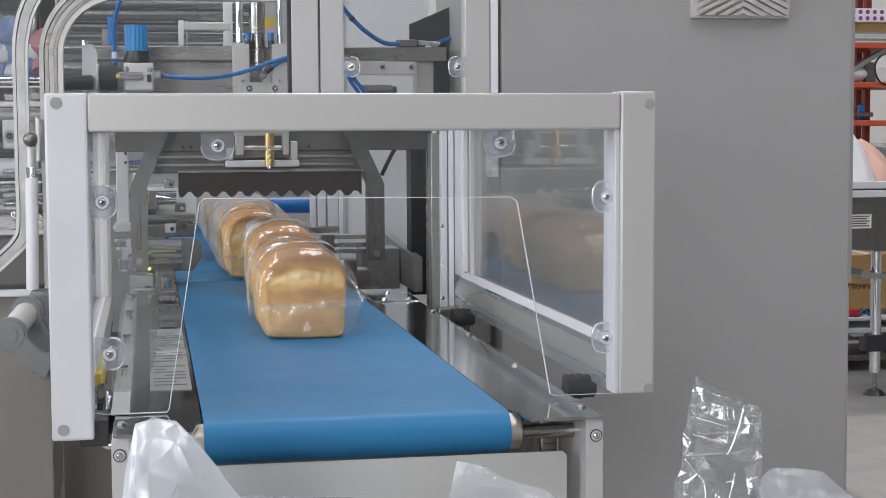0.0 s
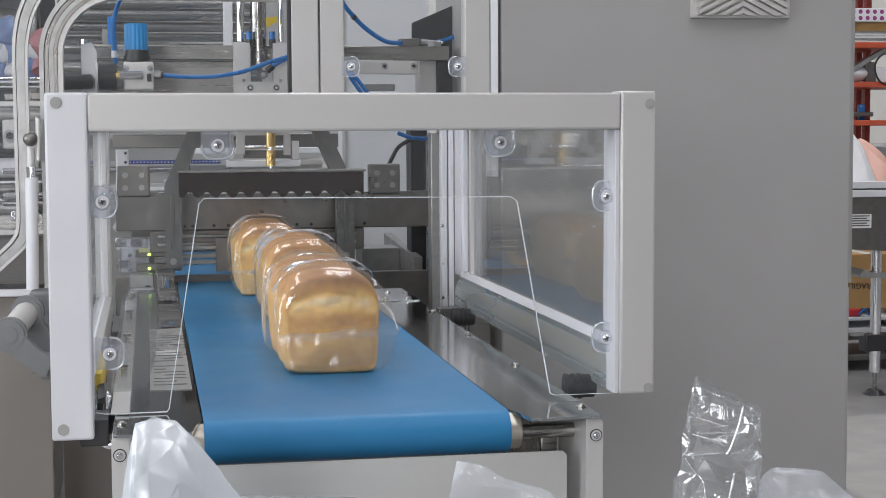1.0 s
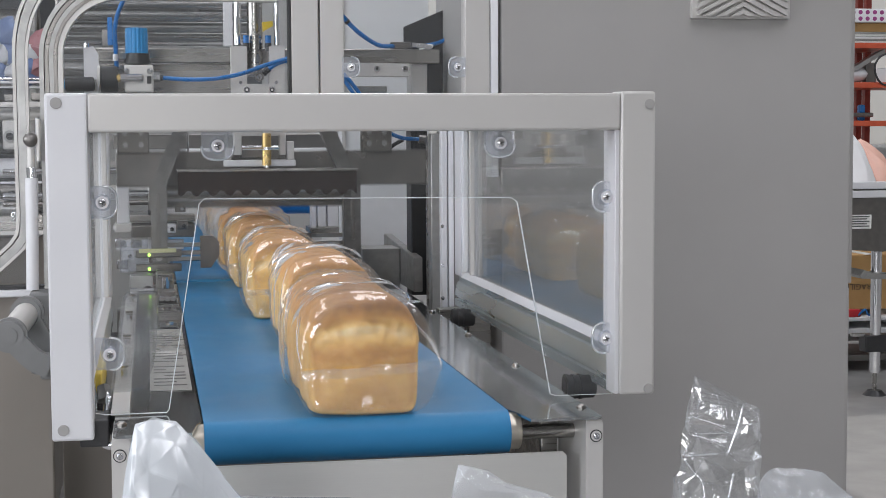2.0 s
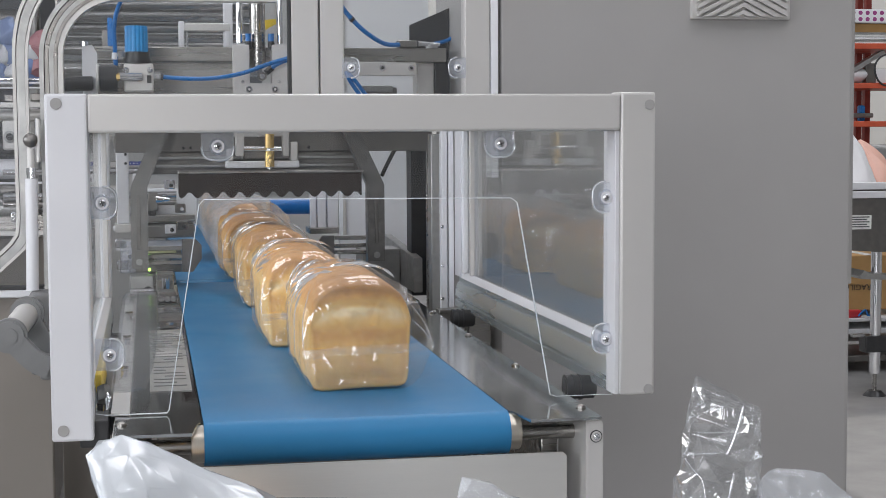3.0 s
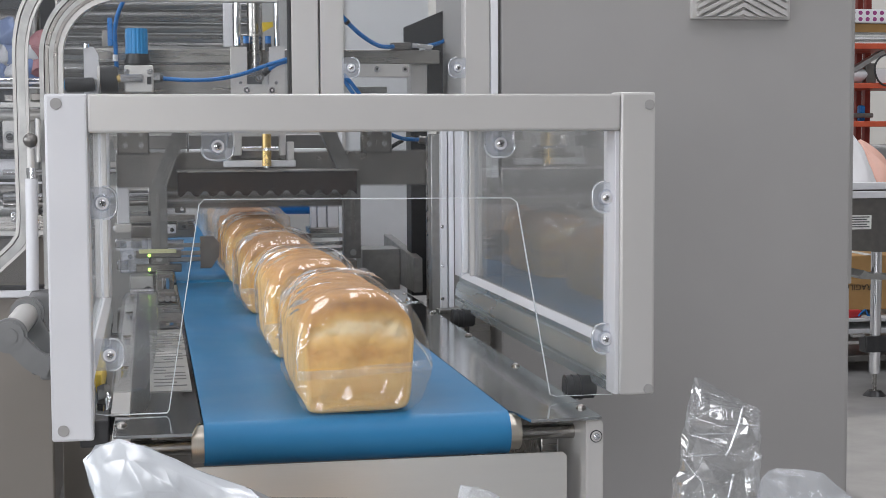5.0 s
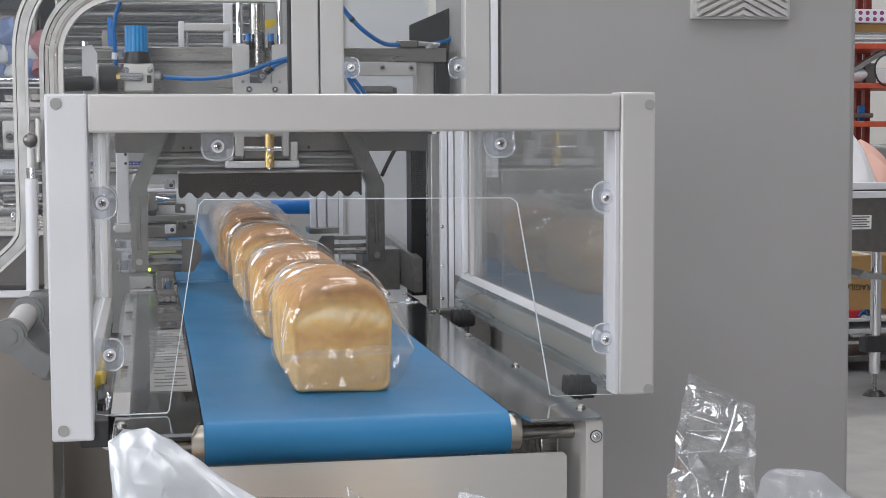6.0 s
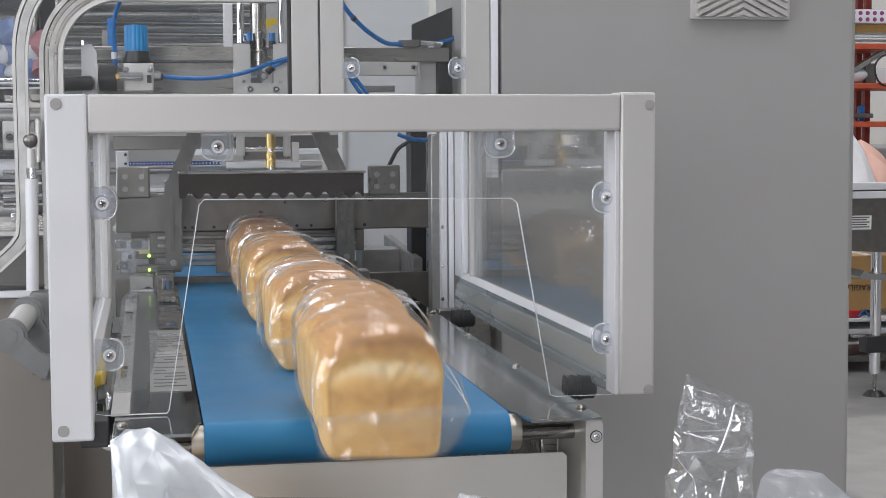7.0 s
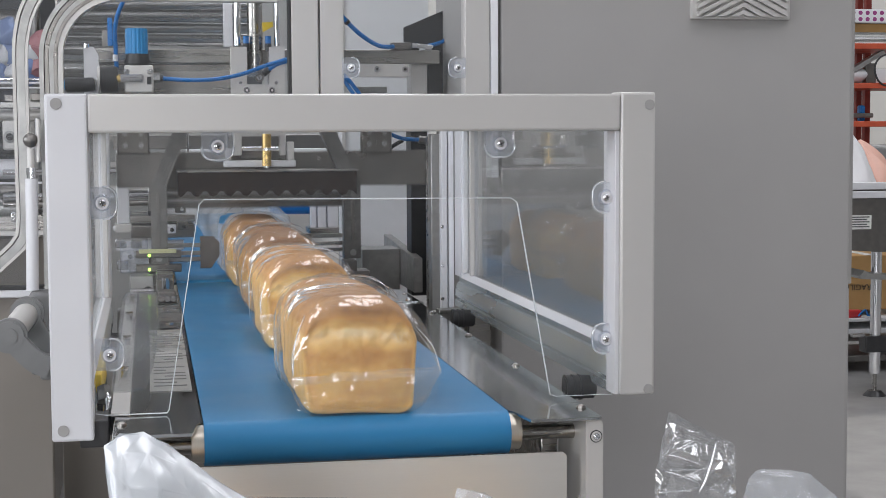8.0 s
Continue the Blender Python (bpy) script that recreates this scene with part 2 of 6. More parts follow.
def part(name, bm, mat, parent=None, label="", smooth=False, mats=()):
    """Links a bmesh, in world coordinates, as one mesh object under a thing or a part."""
    off = OFF.get(parent, Vector((0, 0, 0)))
    bmesh.ops.translate(bm, verts=bm.verts, vec=-off)
    me = bpy.data.meshes.new(name)
    bm.normal_update()
    bm.to_mesh(me)
    bm.free()
    for m in (mat, *mats):
        me.materials.append(m)
    if smooth is not None:
        me.polygons.foreach_set("use_smooth", [True] * len(me.polygons))
        if not smooth:
            me.set_sharp_from_angle(angle=radians(20))
    ob = new(name, me)
    if parent:
        ob.parent = parent
    OFF[ob] = off
    return tagged(ob, label) if label else ob


def box(x0, x1, y0, y1, z0, z1, bev=0.0015, bm=None, seg=2):
    """A box with rounded edges."""
    bm = bm or bmesh.new()
    r = bmesh.ops.create_cube(bm, size=1.0)
    vs = r["verts"]
    bmesh.ops.scale(bm, verts=vs, vec=(x1 - x0, y1 - y0, z1 - z0))
    bmesh.ops.translate(bm, verts=vs, vec=((x0 + x1) / 2, (y0 + y1) / 2, (z0 + z1) / 2))
    if bev:
        es = list({e for v in vs for e in v.link_edges})
        bmesh.ops.bevel(bm, geom=es, offset=min(bev, 0.45 * min(x1 - x0, y1 - y0, z1 - z0)), segments=seg, affect="EDGES", profile=0.5)
    return bm


def rod(a, b, r, bm=None, n=20, r2=None, bev=0.0):
    """A round bar from a to b with closed ends."""
    bm = bm or bmesh.new()
    n = n if n <= 8 else max(n, 20)
    a, b = Vector(a), Vector(b)
    d = b - a
    m = Matrix.Translation((a + b) / 2) @ d.to_track_quat("Z", "Y").to_matrix().to_4x4()
    res = bmesh.ops.create_cone(bm, cap_ends=True, segments=n, radius1=r, radius2=r if r2 is None else r2, depth=d.length, matrix=m)
    if bev:
        es = [e for e in {e for v in res["verts"] for e in v.link_edges} if len(e.link_faces) == 2 and e.calc_face_angle(0) > 0.9]
        bmesh.ops.bevel(bm, geom=es, offset=bev, segments=2, affect="EDGES")
    return bm


def sweep(pts, r, bm=None, n=10, smooth_steps=8, square=False, rz=None):
    """A tube, or a flat bar, along a smooth line through pts."""
    bm = bm or bmesh.new()
    p = [Vector(q) for q in pts]
    line = []
    for i in range(len(p) - 1):
        a, b, c, d = p[max(i - 1, 0)], p[i], p[i + 1], p[min(i + 2, len(p) - 1)]
        k = smooth_steps if len(p) > 2 else 1
        for s in range(k):
            t = s / k
            line.append(0.5 * ((2 * b) + (c - a) * t + (2 * a - 5 * b + 4 * c - d) * t * t + (3 * b - a - 3 * c + d) * t ** 3))
    line.append(p[-1])
    rings, up = [], Vector((0.13, 0.21, 0.97))
    for i, q in enumerate(line):
        d = (line[min(i + 1, len(line) - 1)] - line[max(i - 1, 0)]).normalized()
        if square:
            up = Vector((0, 1, 0))
        s = d.cross(up).normalized()
        u = s.cross(d).normalized()
        if not square:
            up = u
            rings.append([bm.verts.new(q + (s * math.cos(k * 2 * math.pi / n) + u * math.sin(k * 2 * math.pi / n)) * r) for k in range(n)])
        else:
            w, h = r, rz or r
            rings.append([bm.verts.new(q + s * a * w + u * b * h) for a, b in ((-1, -1), (1, -1), (1, 1), (-1, 1))])
    k = len(rings[0])
    for a, b in zip(rings, rings[1:]):
        for i in range(k):
            bm.faces.new((a[i], a[(i + 1) % k], b[(i + 1) % k], b[i]))
    bm.faces.new(rings[0][::-1])
    bm.faces.new(rings[-1])
    bmesh.ops.recalc_face_normals(bm, faces=bm.faces)
    return bm


def slab(outline, y0, y1, bm=None, bev=0.0, axis="y", edge_slot=None):
    """A plate cut to an outline (pairs across and up) and given a thickness along an axis."""
    bm = bm or bmesh.new()

    def v(p, q):
        return {"y": (p[0], q, p[1]), "x": (q, p[0], p[1]), "z": (p[0], p[1], q)}[axis]
    front = [bm.verts.new(v(p, y0)) for p in outline]
    back = [bm.verts.new(v(p, y1)) for p in outline]
    n = len(outline)
    caps = [bm.faces.new(front), bm.faces.new(back[::-1])]
    sides = [bm.faces.new((front[i], back[i], back[(i + 1) % n], front[(i + 1) % n])) for i in range(n)]
    if edge_slot is not None:
        for f in sides:
            f.material_index = edge_slot
    bmesh.ops.recalc_face_normals(bm, faces=caps + sides)
    if bev:
        bmesh.ops.bevel(bm, geom=list({e for f in caps for e in f.edges}), offset=bev, segments=2, affect="EDGES")
    return bm


def screw(at, r, parent, axis=(0, -1, 0), name="screw", mat=None):
    """A pan-head screw with a cross recess."""
    a, d = Vector(at), Vector(axis)
    bm = rod(a, a + d * r * 0.35, r, n=16, bev=r * 0.2)
    rod(a + d * r * 0.3, a + d * r * 0.6, r * 0.72, bm, 16, r * 0.5)
    return part(name, bm, mat or CHROME, parent, smooth=False)

# ---- the hall ----
def hall():
    x0, x1, y0, y1, h = HALL
    tagged(part("floor", box(x0, x1, y0, y1, -0.1, 0, 0), FLOOR), "worn grey concrete workshop floor", "floor", kind="structure")
    bm = bmesh.new()
    xs = [x0] + [c for lx in (-2.6, 0.9, 4.4) for c in (lx - SKY_W / 2, lx + SKY_W / 2)] + [x1]
    ys = [y0] + [c for _, ly, n in SKYLIGHTS[:2] for c in (ly - n / 2, ly + n / 2)] + [y1]
    for i in range(len(xs) - 1):
        for j in range(len(ys) - 1):
            if not (i % 2 and j % 2):
                box(xs[i], xs[i + 1], ys[j], ys[j + 1], h, h + 0.12, 0, bm)
    tagged(part("ceiling", bm, CEIL), "pale sheet ceiling, out of view, with long added skylight openings", "ceiling", kind="structure")

    def wall(name, pieces, label):
        b = bmesh.new()
        for p in pieces:
            box(*p, 0, b)
        tagged(part(name, b, WALL), label, "wall", kind="structure")
    wall("wall_north", [(x0, x1, y1, y1 + 0.2, 0, h)], "plain light grey painted hall wall")
    wall("wall_east", [(x1, x1 + 0.2, y0, y1, 0, h)], "plain light grey painted hall wall")
    wall("wall_south", [(x0, -4.4, y0 - 0.2, y0, 0, h), (-1.8, x1, y0 - 0.2, y0, 0, h), (-4.4, -1.8, y0 - 0.2, y0, 3.3, h), (-4.4, -1.8, y0 - 0.2, y0, 0, 0.7)],
         "light grey hall wall with a wide window opening")
    wall("wall_west", [(x0 - 0.2, x0, y0, -3.4, 0, h), (x0 - 0.2, x0, 2.6, y1, 0, h), (x0 - 0.2, x0, -3.4, 2.6, 0, 1.2), (x0 - 0.2, x0, -3.4, 2.6, 3.4, h)],
         "light grey hall wall with a long window opening")
    bm = bmesh.new()
    box(-400, 400, -400, 400, -0.3, -0.12, 0, bm)
    tagged(part("ground", bm, FLOOR), "grey paved yard outside the hall", "ground", kind="structure")


hall()


# ---- conveyors ----
def ring_belt(name, y0, y1, r, parent, z=0.9, half=0.15):
    """An endless belt round two rollers, 3 mm thick."""
    bm = bmesh.new()
    prof = []
    for i in range(33):
        a = math.pi / 2 + math.pi * i / 32
        prof.append((y0 + r * math.cos(a), z - r + r * math.sin(a)))
    for i in range(33):
        a = -math.pi / 2 + math.pi * i / 32
        prof.append((y1 + r * math.cos(a), z - r + r * math.sin(a)))
    rows = []
    for s, k in ((-half, 0), (half, 0), (half, 1), (-half, 1)):
        row = []
        for (y, zz) in prof:
            cy = y0 if y <= y0 + 1e-6 else (y1 if y >= y1 - 1e-6 else y)
            d = Vector((y - cy, zz - (z - r))).normalized() * (0.003 * k)
            row.append(bm.verts.new((s, y - d.x, zz - d.y)))
        rows.append(row)
    n = len(prof)
    for a, b in zip(rows, rows[1:] + rows[:1]):
        for i in range(n):
            bm.faces.new((a[i], a[(i + 1) % n], b[(i + 1) % n], b[i]))
    bmesh.ops.recalc_face_normals(bm, faces=bm.faces)
    return part(name, bm, BELT, parent)


def conveyor_front():
    c = thing("belt_conveyor", "stainless discharge conveyor with a plain blue belt", "conveyor", (0, 0.6, 0))
    ring_belt("belt", 0.0, 1.41, 0.0215, c)
    part("slider_bed", box(-0.148, 0.148, 0.03, 1.38, 0.868, 0.8955, 0), STEEL, c)
    for y in (0.0, 1.41):
        roller = part("roller", rod((-0.162, y, 0.8785), (0.162, y, 0.8785), 0.0184, n=36, bev=0.001), ROLLER, c, "turned steel end roller")
        part("shaft", rod((-0.2184, y, 0.8765), (0.2184, y, 0.8765), 0.0075, n=24), STEEL, roller)
    for s in (-1, 1):
        outer, front = s * 0.2345, -0.052
        out = [(s * 0.1515, 0.004), (s * 0.1565, -0.012), (s * 0.162, front), (outer - s * 0.004, front), (outer, front + 0.004), (outer, 1.2), (s * 0.1515, 1.2)]
        deck = part("deck_plate", slab(out, 0.8962, 0.8992, axis="z", bev=0.0005), STEEL_Y, c, "polished stainless side deck")
        part("deck_lip", box(*sorted((outer - s * 0.003, outer - s * 0.0002)), 0.065, 1.2, 0.872, 0.8961, 0.0008), STEEL_Y, deck)
        for y in (0.002, 0.288, 0.568, 0.844, 1.112):
            screw((s * 0.2275, y, 0.8992), 0.0056, deck, (0, 0, 1), "deck_screw", STEEL)
        bracket = part("end_bracket", slab([(s * 0.2186, 0.70), (s * 0.2362, 0.70), (s * 0.2362, 0.8905), (s * 0.2350, 0.8938), (s * 0.2325, 0.8955), (s * 0.2186, 0.8955)], -0.048, 0.06, bev=0.0012), ALU, c, "cast grey roller end bracket")
        part("screw_seat", rod((s * 0.2285, -0.0481, 0.8795), (s * 0.2285, -0.0487, 0.8795), 0.0062, n=28), BLACK, bracket)
        part("screw_washer", rod((s * 0.2285, -0.0486, 0.8795), (s * 0.2285, -0.0497, 0.8795), 0.0052, n=28, bev=0.0004), ALU, bracket)
        screw((s * 0.2285, -0.0496, 0.8795), 0.0034, bracket)
        part("side_frame", box(*sorted((s * 0.200, s * 0.2180)), 0.06, 1.2, 0.72, 0.887, 0.002), STEEL, c)
        for y in (0.2, 1.05):
            leg = part("leg", box(*sorted((s * 0.19, s * 0.23)), y - 0.02, y + 0.02, 0.03, 0.72, 0.002), STEEL, c)
            part("levelling_foot", rod((s * 0.21, y, 0), (s * 0.21, y, 0.03), 0.03, n=20, r2=0.012), BLACK, leg)
    part("end_apron", slab([(-0.217, 0.70), (0.204, 0.70), (0.204, 0.8575), (0.2, 0.8615), (-0.213, 0.8615), (-0.217, 0.8575)], -0.03, -0.0275), APRON, c, "brushed stainless apron under the roller")
    return c


def conveyor_rear():
    c = thing("infeed_conveyor", "stainless infeed conveyor with a blue belt", "conveyor", (0, 2.2, 0))
    ring_belt("belt", 1.475, 3.9, 0.0215, c)
    part("slider_bed", box(-0.148, 0.148, 1.51, 3.86, 0.868, 0.8955, 0), STEEL, c)
    for y in (1.475, 3.9):
        part("roller", rod((-0.162, y, 0.8785), (0.162, y, 0.8785), 0.0184, n=30), CHROME, c)
    for s in (-1, 1):
        part("side_frame", box(*sorted((s * 0.165, s * 0.185)), 1.47, 3.9, 0.80, 0.89, 0.002), STEEL, c)
        for y in (1.9, 3.5):
            part("leg", box(*sorted((s * 0.165, s * 0.205)), y - 0.02, y + 0.02, 0, 0.8, 0.002), STEEL, c)
    return c


conveyor_front()
conveyor_rear()


# ---- guard tunnel in front of the machine ----
def profile(x0, x1, y0, y1, z0, z1, parent, name, mat, label=""):
    """An extruded aluminium bar with rounded corners."""
    return part(name, box(x0, x1, y0, y1, z0, z1, 0.0028), mat, parent, label)


def clamp(x, z, y, parent, side):
    """A clear moulded pane clamp: rounded plate, domed boss, bright washer and a cross-head screw."""
    w, h, n = 0.0165, 0.0145, 18
    turn = {"down": 0, "right": 1, "left": -1}[side]

    def put(u, v):
        return (x + u, z - v) if turn == 0 else (x + turn * v, z + u)
    out = []
    for i in range(n + 1):
        a = math.pi * i / n
        c, q = math.cos(a), math.sin(a)
        out.append(put(w * math.copysign(abs(c) ** 0.75, c), h * abs(q) ** 0.75))
    out += [put(-w, -h), put(w, -h)]
    k = part("pane_clamp", slab(out, y - 0.006, y, bev=0.0018), CLAMP, parent, "clear moulded pane clamp")
    k.visible_shadow = False
    # whitish cord stands for the bright outline of the clear plastic
    part("rim", sweep([Vector((px, y - 0.0058, pz)) for px, pz in out[:n + 1]], 0.0012, None, 8, 1), CLAMP_GLINT, k, "pale cord painted as the bright edge of the clear clamp", smooth=True)
    boss = part("boss", rod((x, y - 0.006, z), (x, y - 0.0105, z), 0.0092, n=32, r2=0.0078, bev=0.001), CLAMP, k)
    boss.visible_shadow = False
    part("washer", rod((x, y - 0.0104, z), (x, y - 0.0112, z), 0.0066, n=28, bev=0.0003), ALU_WHITE, k, "pale washer")
    bm = bmesh.new()
    bmesh.ops.create_uvsphere(bm, u_segments=20, v_segments=10, radius=0.0046, matrix=Matrix.Translation((x, y - 0.011, z)) @ Matrix.Diagonal((1, 0.55, 1, 1)))
    head = part("cross_screw", bm, CHROME, k, smooth=True)
    for a in (20, 110):
        c, q = math.cos(radians(a)) * 0.0027, math.sin(radians(a)) * 0.0027
        part("recess", sweep([(x - c, y - 0.0134, z - q), (x + c, y - 0.0134, z + q)], 0.0007, None, 4, 1), BLACK, head)
    return k


GUARD = 0.952


def guard():
    g = thing("guard_tunnel", "aluminium guard frame with clear polycarbonate panes over the conveyor", "machine guard", (0.02, 0.55, 0.86))
    yf = 0.1
    post = profile(-0.2985, -0.2567, yf, yf + 0.04, 0.866, 1.2175, g, "post", ALU_WHITE, label="bright aluminium post with end screws")
    for z in (1.2075, 0.8775):
        part("cap", rod((-0.287, yf - 0.0015, z), (-0.287, yf + 0.002, z), 0.0058, n=24, bev=0.0006), PAINT, post)
    post = profile(0.2985, 0.3375, yf, yf + 0.04, 0.8925, 1.219, g, "post", ALU, label="aluminium post with end screws")
    for z in (1.2055, 0.8985):
        part("cap", rod((0.3305, yf - 0.0015, z), (0.3305, yf + 0.002, z), 0.0055, n=24, bev=0.0006), PAINT, post)
    part("seal_edge", box(0.2935, 0.2985, yf + 0.004, yf + 0.036, 0.893, 1.178, 0.001), ALU_WHITE, post)
    profile(-0.2567, 0.2985, yf, yf + 0.04, 1.178, 1.2172, g, "top_rail", ALU, label="square aluminium top rail")
    # front pane with its opening for the loaves
    yp = yf + 0.028
    frame_out = [(-0.2555, 1.185), (0.298, 1.185), (0.298, 0.889), (0.235, 0.889), (0.228, 0.8915), (0.1915, 1.1015), (0.1845, 1.1065),
                 (-0.1415, 1.109), (-0.1468, 1.1035), (-0.181, 0.8905), (-0.1835, 0.887), (-0.247, 0.887), (-0.2555, 0.8885)]
    pane = part("front_pane", slab(frame_out, yp, yp + 0.004, edge_slot=1), PANE, g, "clear polycarbonate pane with a cut opening", mats=(EDGE,))
    pane.visible_shadow = False
    # a pale cord along the opening's sawn rim is painted in as its bright line
    inner = [Vector((c[0], yp - 0.0004, c[1])) for c in frame_out if -0.25 < c[0] < 0.26 and c[1] < 1.12]
    part("rim_glint", sweep(inner, 0.00055, None, 6, 1), EDGE, pane, "pale cord painted as the bright line of the sawn rim", smooth=True)
    for x, z, side in ((-0.127, 1.1638, "down"), (0.171, 1.1648, "down"), (-0.2444, 1.107, "right"), (-0.2402, 0.951, "right"), (0.288, 1.106, "left"), (0.288, 0.952, "left")):
        clamp(x, z, yp - 0.001, g, side)
    # side panels
    for s, xi, zb, back in ((1, 0.300, 0.889, 1.03), (-1, -0.258, 0.868, 1.03)):
        xo = xi + s * 0.03
        xa, xb = min(xi, xo), max(xi, xo)
        y0, y1 = yf + 0.04, back
        sec = [(0.0, 0.0), (0.0, 0.0105), (0.0035, 0.012), (0.0035, 0.0155), (-0.001, 0.017), (0.0015, 0.030), (0.0045, 0.038), (0.0075, 0.040), (0.0075, 0.050), (0.03, 0.050), (0.03, 0.0)]
        side = part("side_frame", slab([(xi + s * u, zb + v) for u, v in sec], y0, y1, bev=0.0004), ALU_RAIL, g, "moulded aluminium side rail of the guard")
        for b in ((xa, xb, y0, y1, 1.178, 1.214), (xa, xb, y1 - 0.05, y1, zb + 0.0505, 1.178), (xa, xb, y0, y0 + 0.03, zb + 0.0505, 1.178)):
            part("frame_bar", box(*b, 0.002), ALU_WHITE, side)
        # sloped white bead that holds the pane
        bead = [(0.0, 0.0505), (0.011, 0.0505), (0.011, 0.0585), (0.008, 0.0585)]
        part("pane_bead", slab([(xi + s * u, zb + v) for u, v in bead], y0 + 0.03, y1 - 0.05, bev=0.0004), ALU_WHITE, side)
        part("pane_bead", box(*sorted((xi + s * 0.002, xi + s * 0.010)), y1 - 0.062, y1 - 0.05, zb + 0.0590, 1.178, 0.0015), WHITE, side)
        part("pane_bead", box(*sorted((xi + s * 0.002, xi + s * 0.010)), y1 - 0.115, y1 - 0.108, zb + 0.0590, 1.178, 0.0015), ALU, side)
        p = part("side_pane", box(*sorted((xi + s * 0.012, xi + s * 0.016)), y0 + 0.02, y1 - 0.04, zb + 0.02, 1.19, 0), PANE, side, "clear polycarbonate side pane")
        p.visible_shadow = False
        for y in (0.225, 0.905):
            x = xi - s * 0.006
            knob = part("clamp_knob", rod((x - s * 0.024, y, zb - 0.007), (x + s * 0.012, y, zb - 0.007), 0.0135, n=20, bev=0.002), RUBBER, g, "black ribbed clamp knob")
            bm = bmesh.new()
            for k in range(3):
                rod((x - s * (0.004 + 0.008 * k), y, zb - 0.007), (x - s * (0.007 + 0.008 * k), y, zb - 0.007), 0.0150, bm, 20)
            part("grip_rib", bm, BLACK, knob)
            part("knob_stud", rod((x, y, zb - 0.007), (x, y, zb + 0.003), 0.004, n=10), CHROME, knob)
    # posts at the tunnel's inner end
    post = part("inner_post", box(0.2778, 0.2883, 1.032, 1.05, 0.88, 1.2, 0.002), ALU_WHITE, g)
    part("strip", box(0.2902, 0.2988, 1.031, 1.046, 0.885, 1.21, 0.001), WHITE, post)
    for z in (1.02, 0.955, 0.9):
        screw((0.2795, 1.0318, z), 0.003, post)
    part("support_bar", box(0.262, 0.32, 0.97, 1.0, 0.862, 0.8885, 0.001), STEEL, g)
    g.scale = (GUARD, GUARD, GUARD)
    g.location = EYE + (g.location - EYE) * GUARD
    return g


guard()


# ---- machine body round the sealing station ----
def cabinet():
    c = thing("control_cabinet", "tall grey powder-coated control cabinet with a vent grille", "cabinet", (0.7, 1.3, 0))
    body = part("body", box(0.384, 1.012, 1.05, 1.65, 0.1, 2.1, 0.004), PAINT, c)
    part("plinth", box(0.39, 1.0, 1.07, 1.64, 0, 0.1, 0.002), BLACK, c)
    part("door_edge", box(1.0125, 1.0225, 1.062, 1.10, 0.905, 2.1, 0.002), PAINT, c)
    part("door_edge", box(1.0125, 1.0205, 1.066, 1.10, 0.1, 0.897, 0.002), PAINT, c)
    vent = part("vent_grille", box(0.713, 0.892, 1.040, 1.0505, 1.366, 1.56, 0.003), ALU, c, "grey plastic vent grille with chevron slats")
    for k in range(15):
        z = 1.3745 + k * 0.0122
        bm = bmesh.new()
        for sx in (-1, 1):
            leg = [(0.0, z), (0.0, z + 0.0072), (0.080, z + 0.0072 - 0.040), (0.080, z - 0.040)]
            cut = []
            for (u0, v0), (u1, v1) in zip(leg, leg[1:] + leg[:1]):
                if v0 >= 1.3705:
                    cut.append((u0, v0))
                if (v0 >= 1.3705) != (v1 >= 1.3705):
                    f = (1.3705 - v0) / (v1 - v0)
                    cut.append((u0 + (u1 - u0) * f, 1.3705))
            if len(cut) > 2:
                slab([(0.8025 + sx * u, v) for u, v in cut], 1.030 - 0.0006 * (k % 2), 1.0405, bm)
        part("slat", bm, ALU, vent)
    return c


cabinet()


# ---- loaves ----
def section(w, h, n=44, low=5.0, high=2.3, split=0.5):
    """Cross-section of a tin loaf: straight below, domed above."""
    out = []
    for i in range(n):
        a = 2 * math.pi * i / n - math.pi / 2
        c, s = math.cos(a), math.sin(a)
        if s < 0:
            x = abs(c) ** (2 / low) * math.copysign(1, c)
            z = -abs(s) ** (2 / low) * split
        else:
            x = abs(c) ** (2 / high) * math.copysign(1, c)
            z = abs(s) ** (2 / high) * (1 - split)
        out.append((x * w / 2, (z + split) * h))
    return out


LOAF_L = 0.274


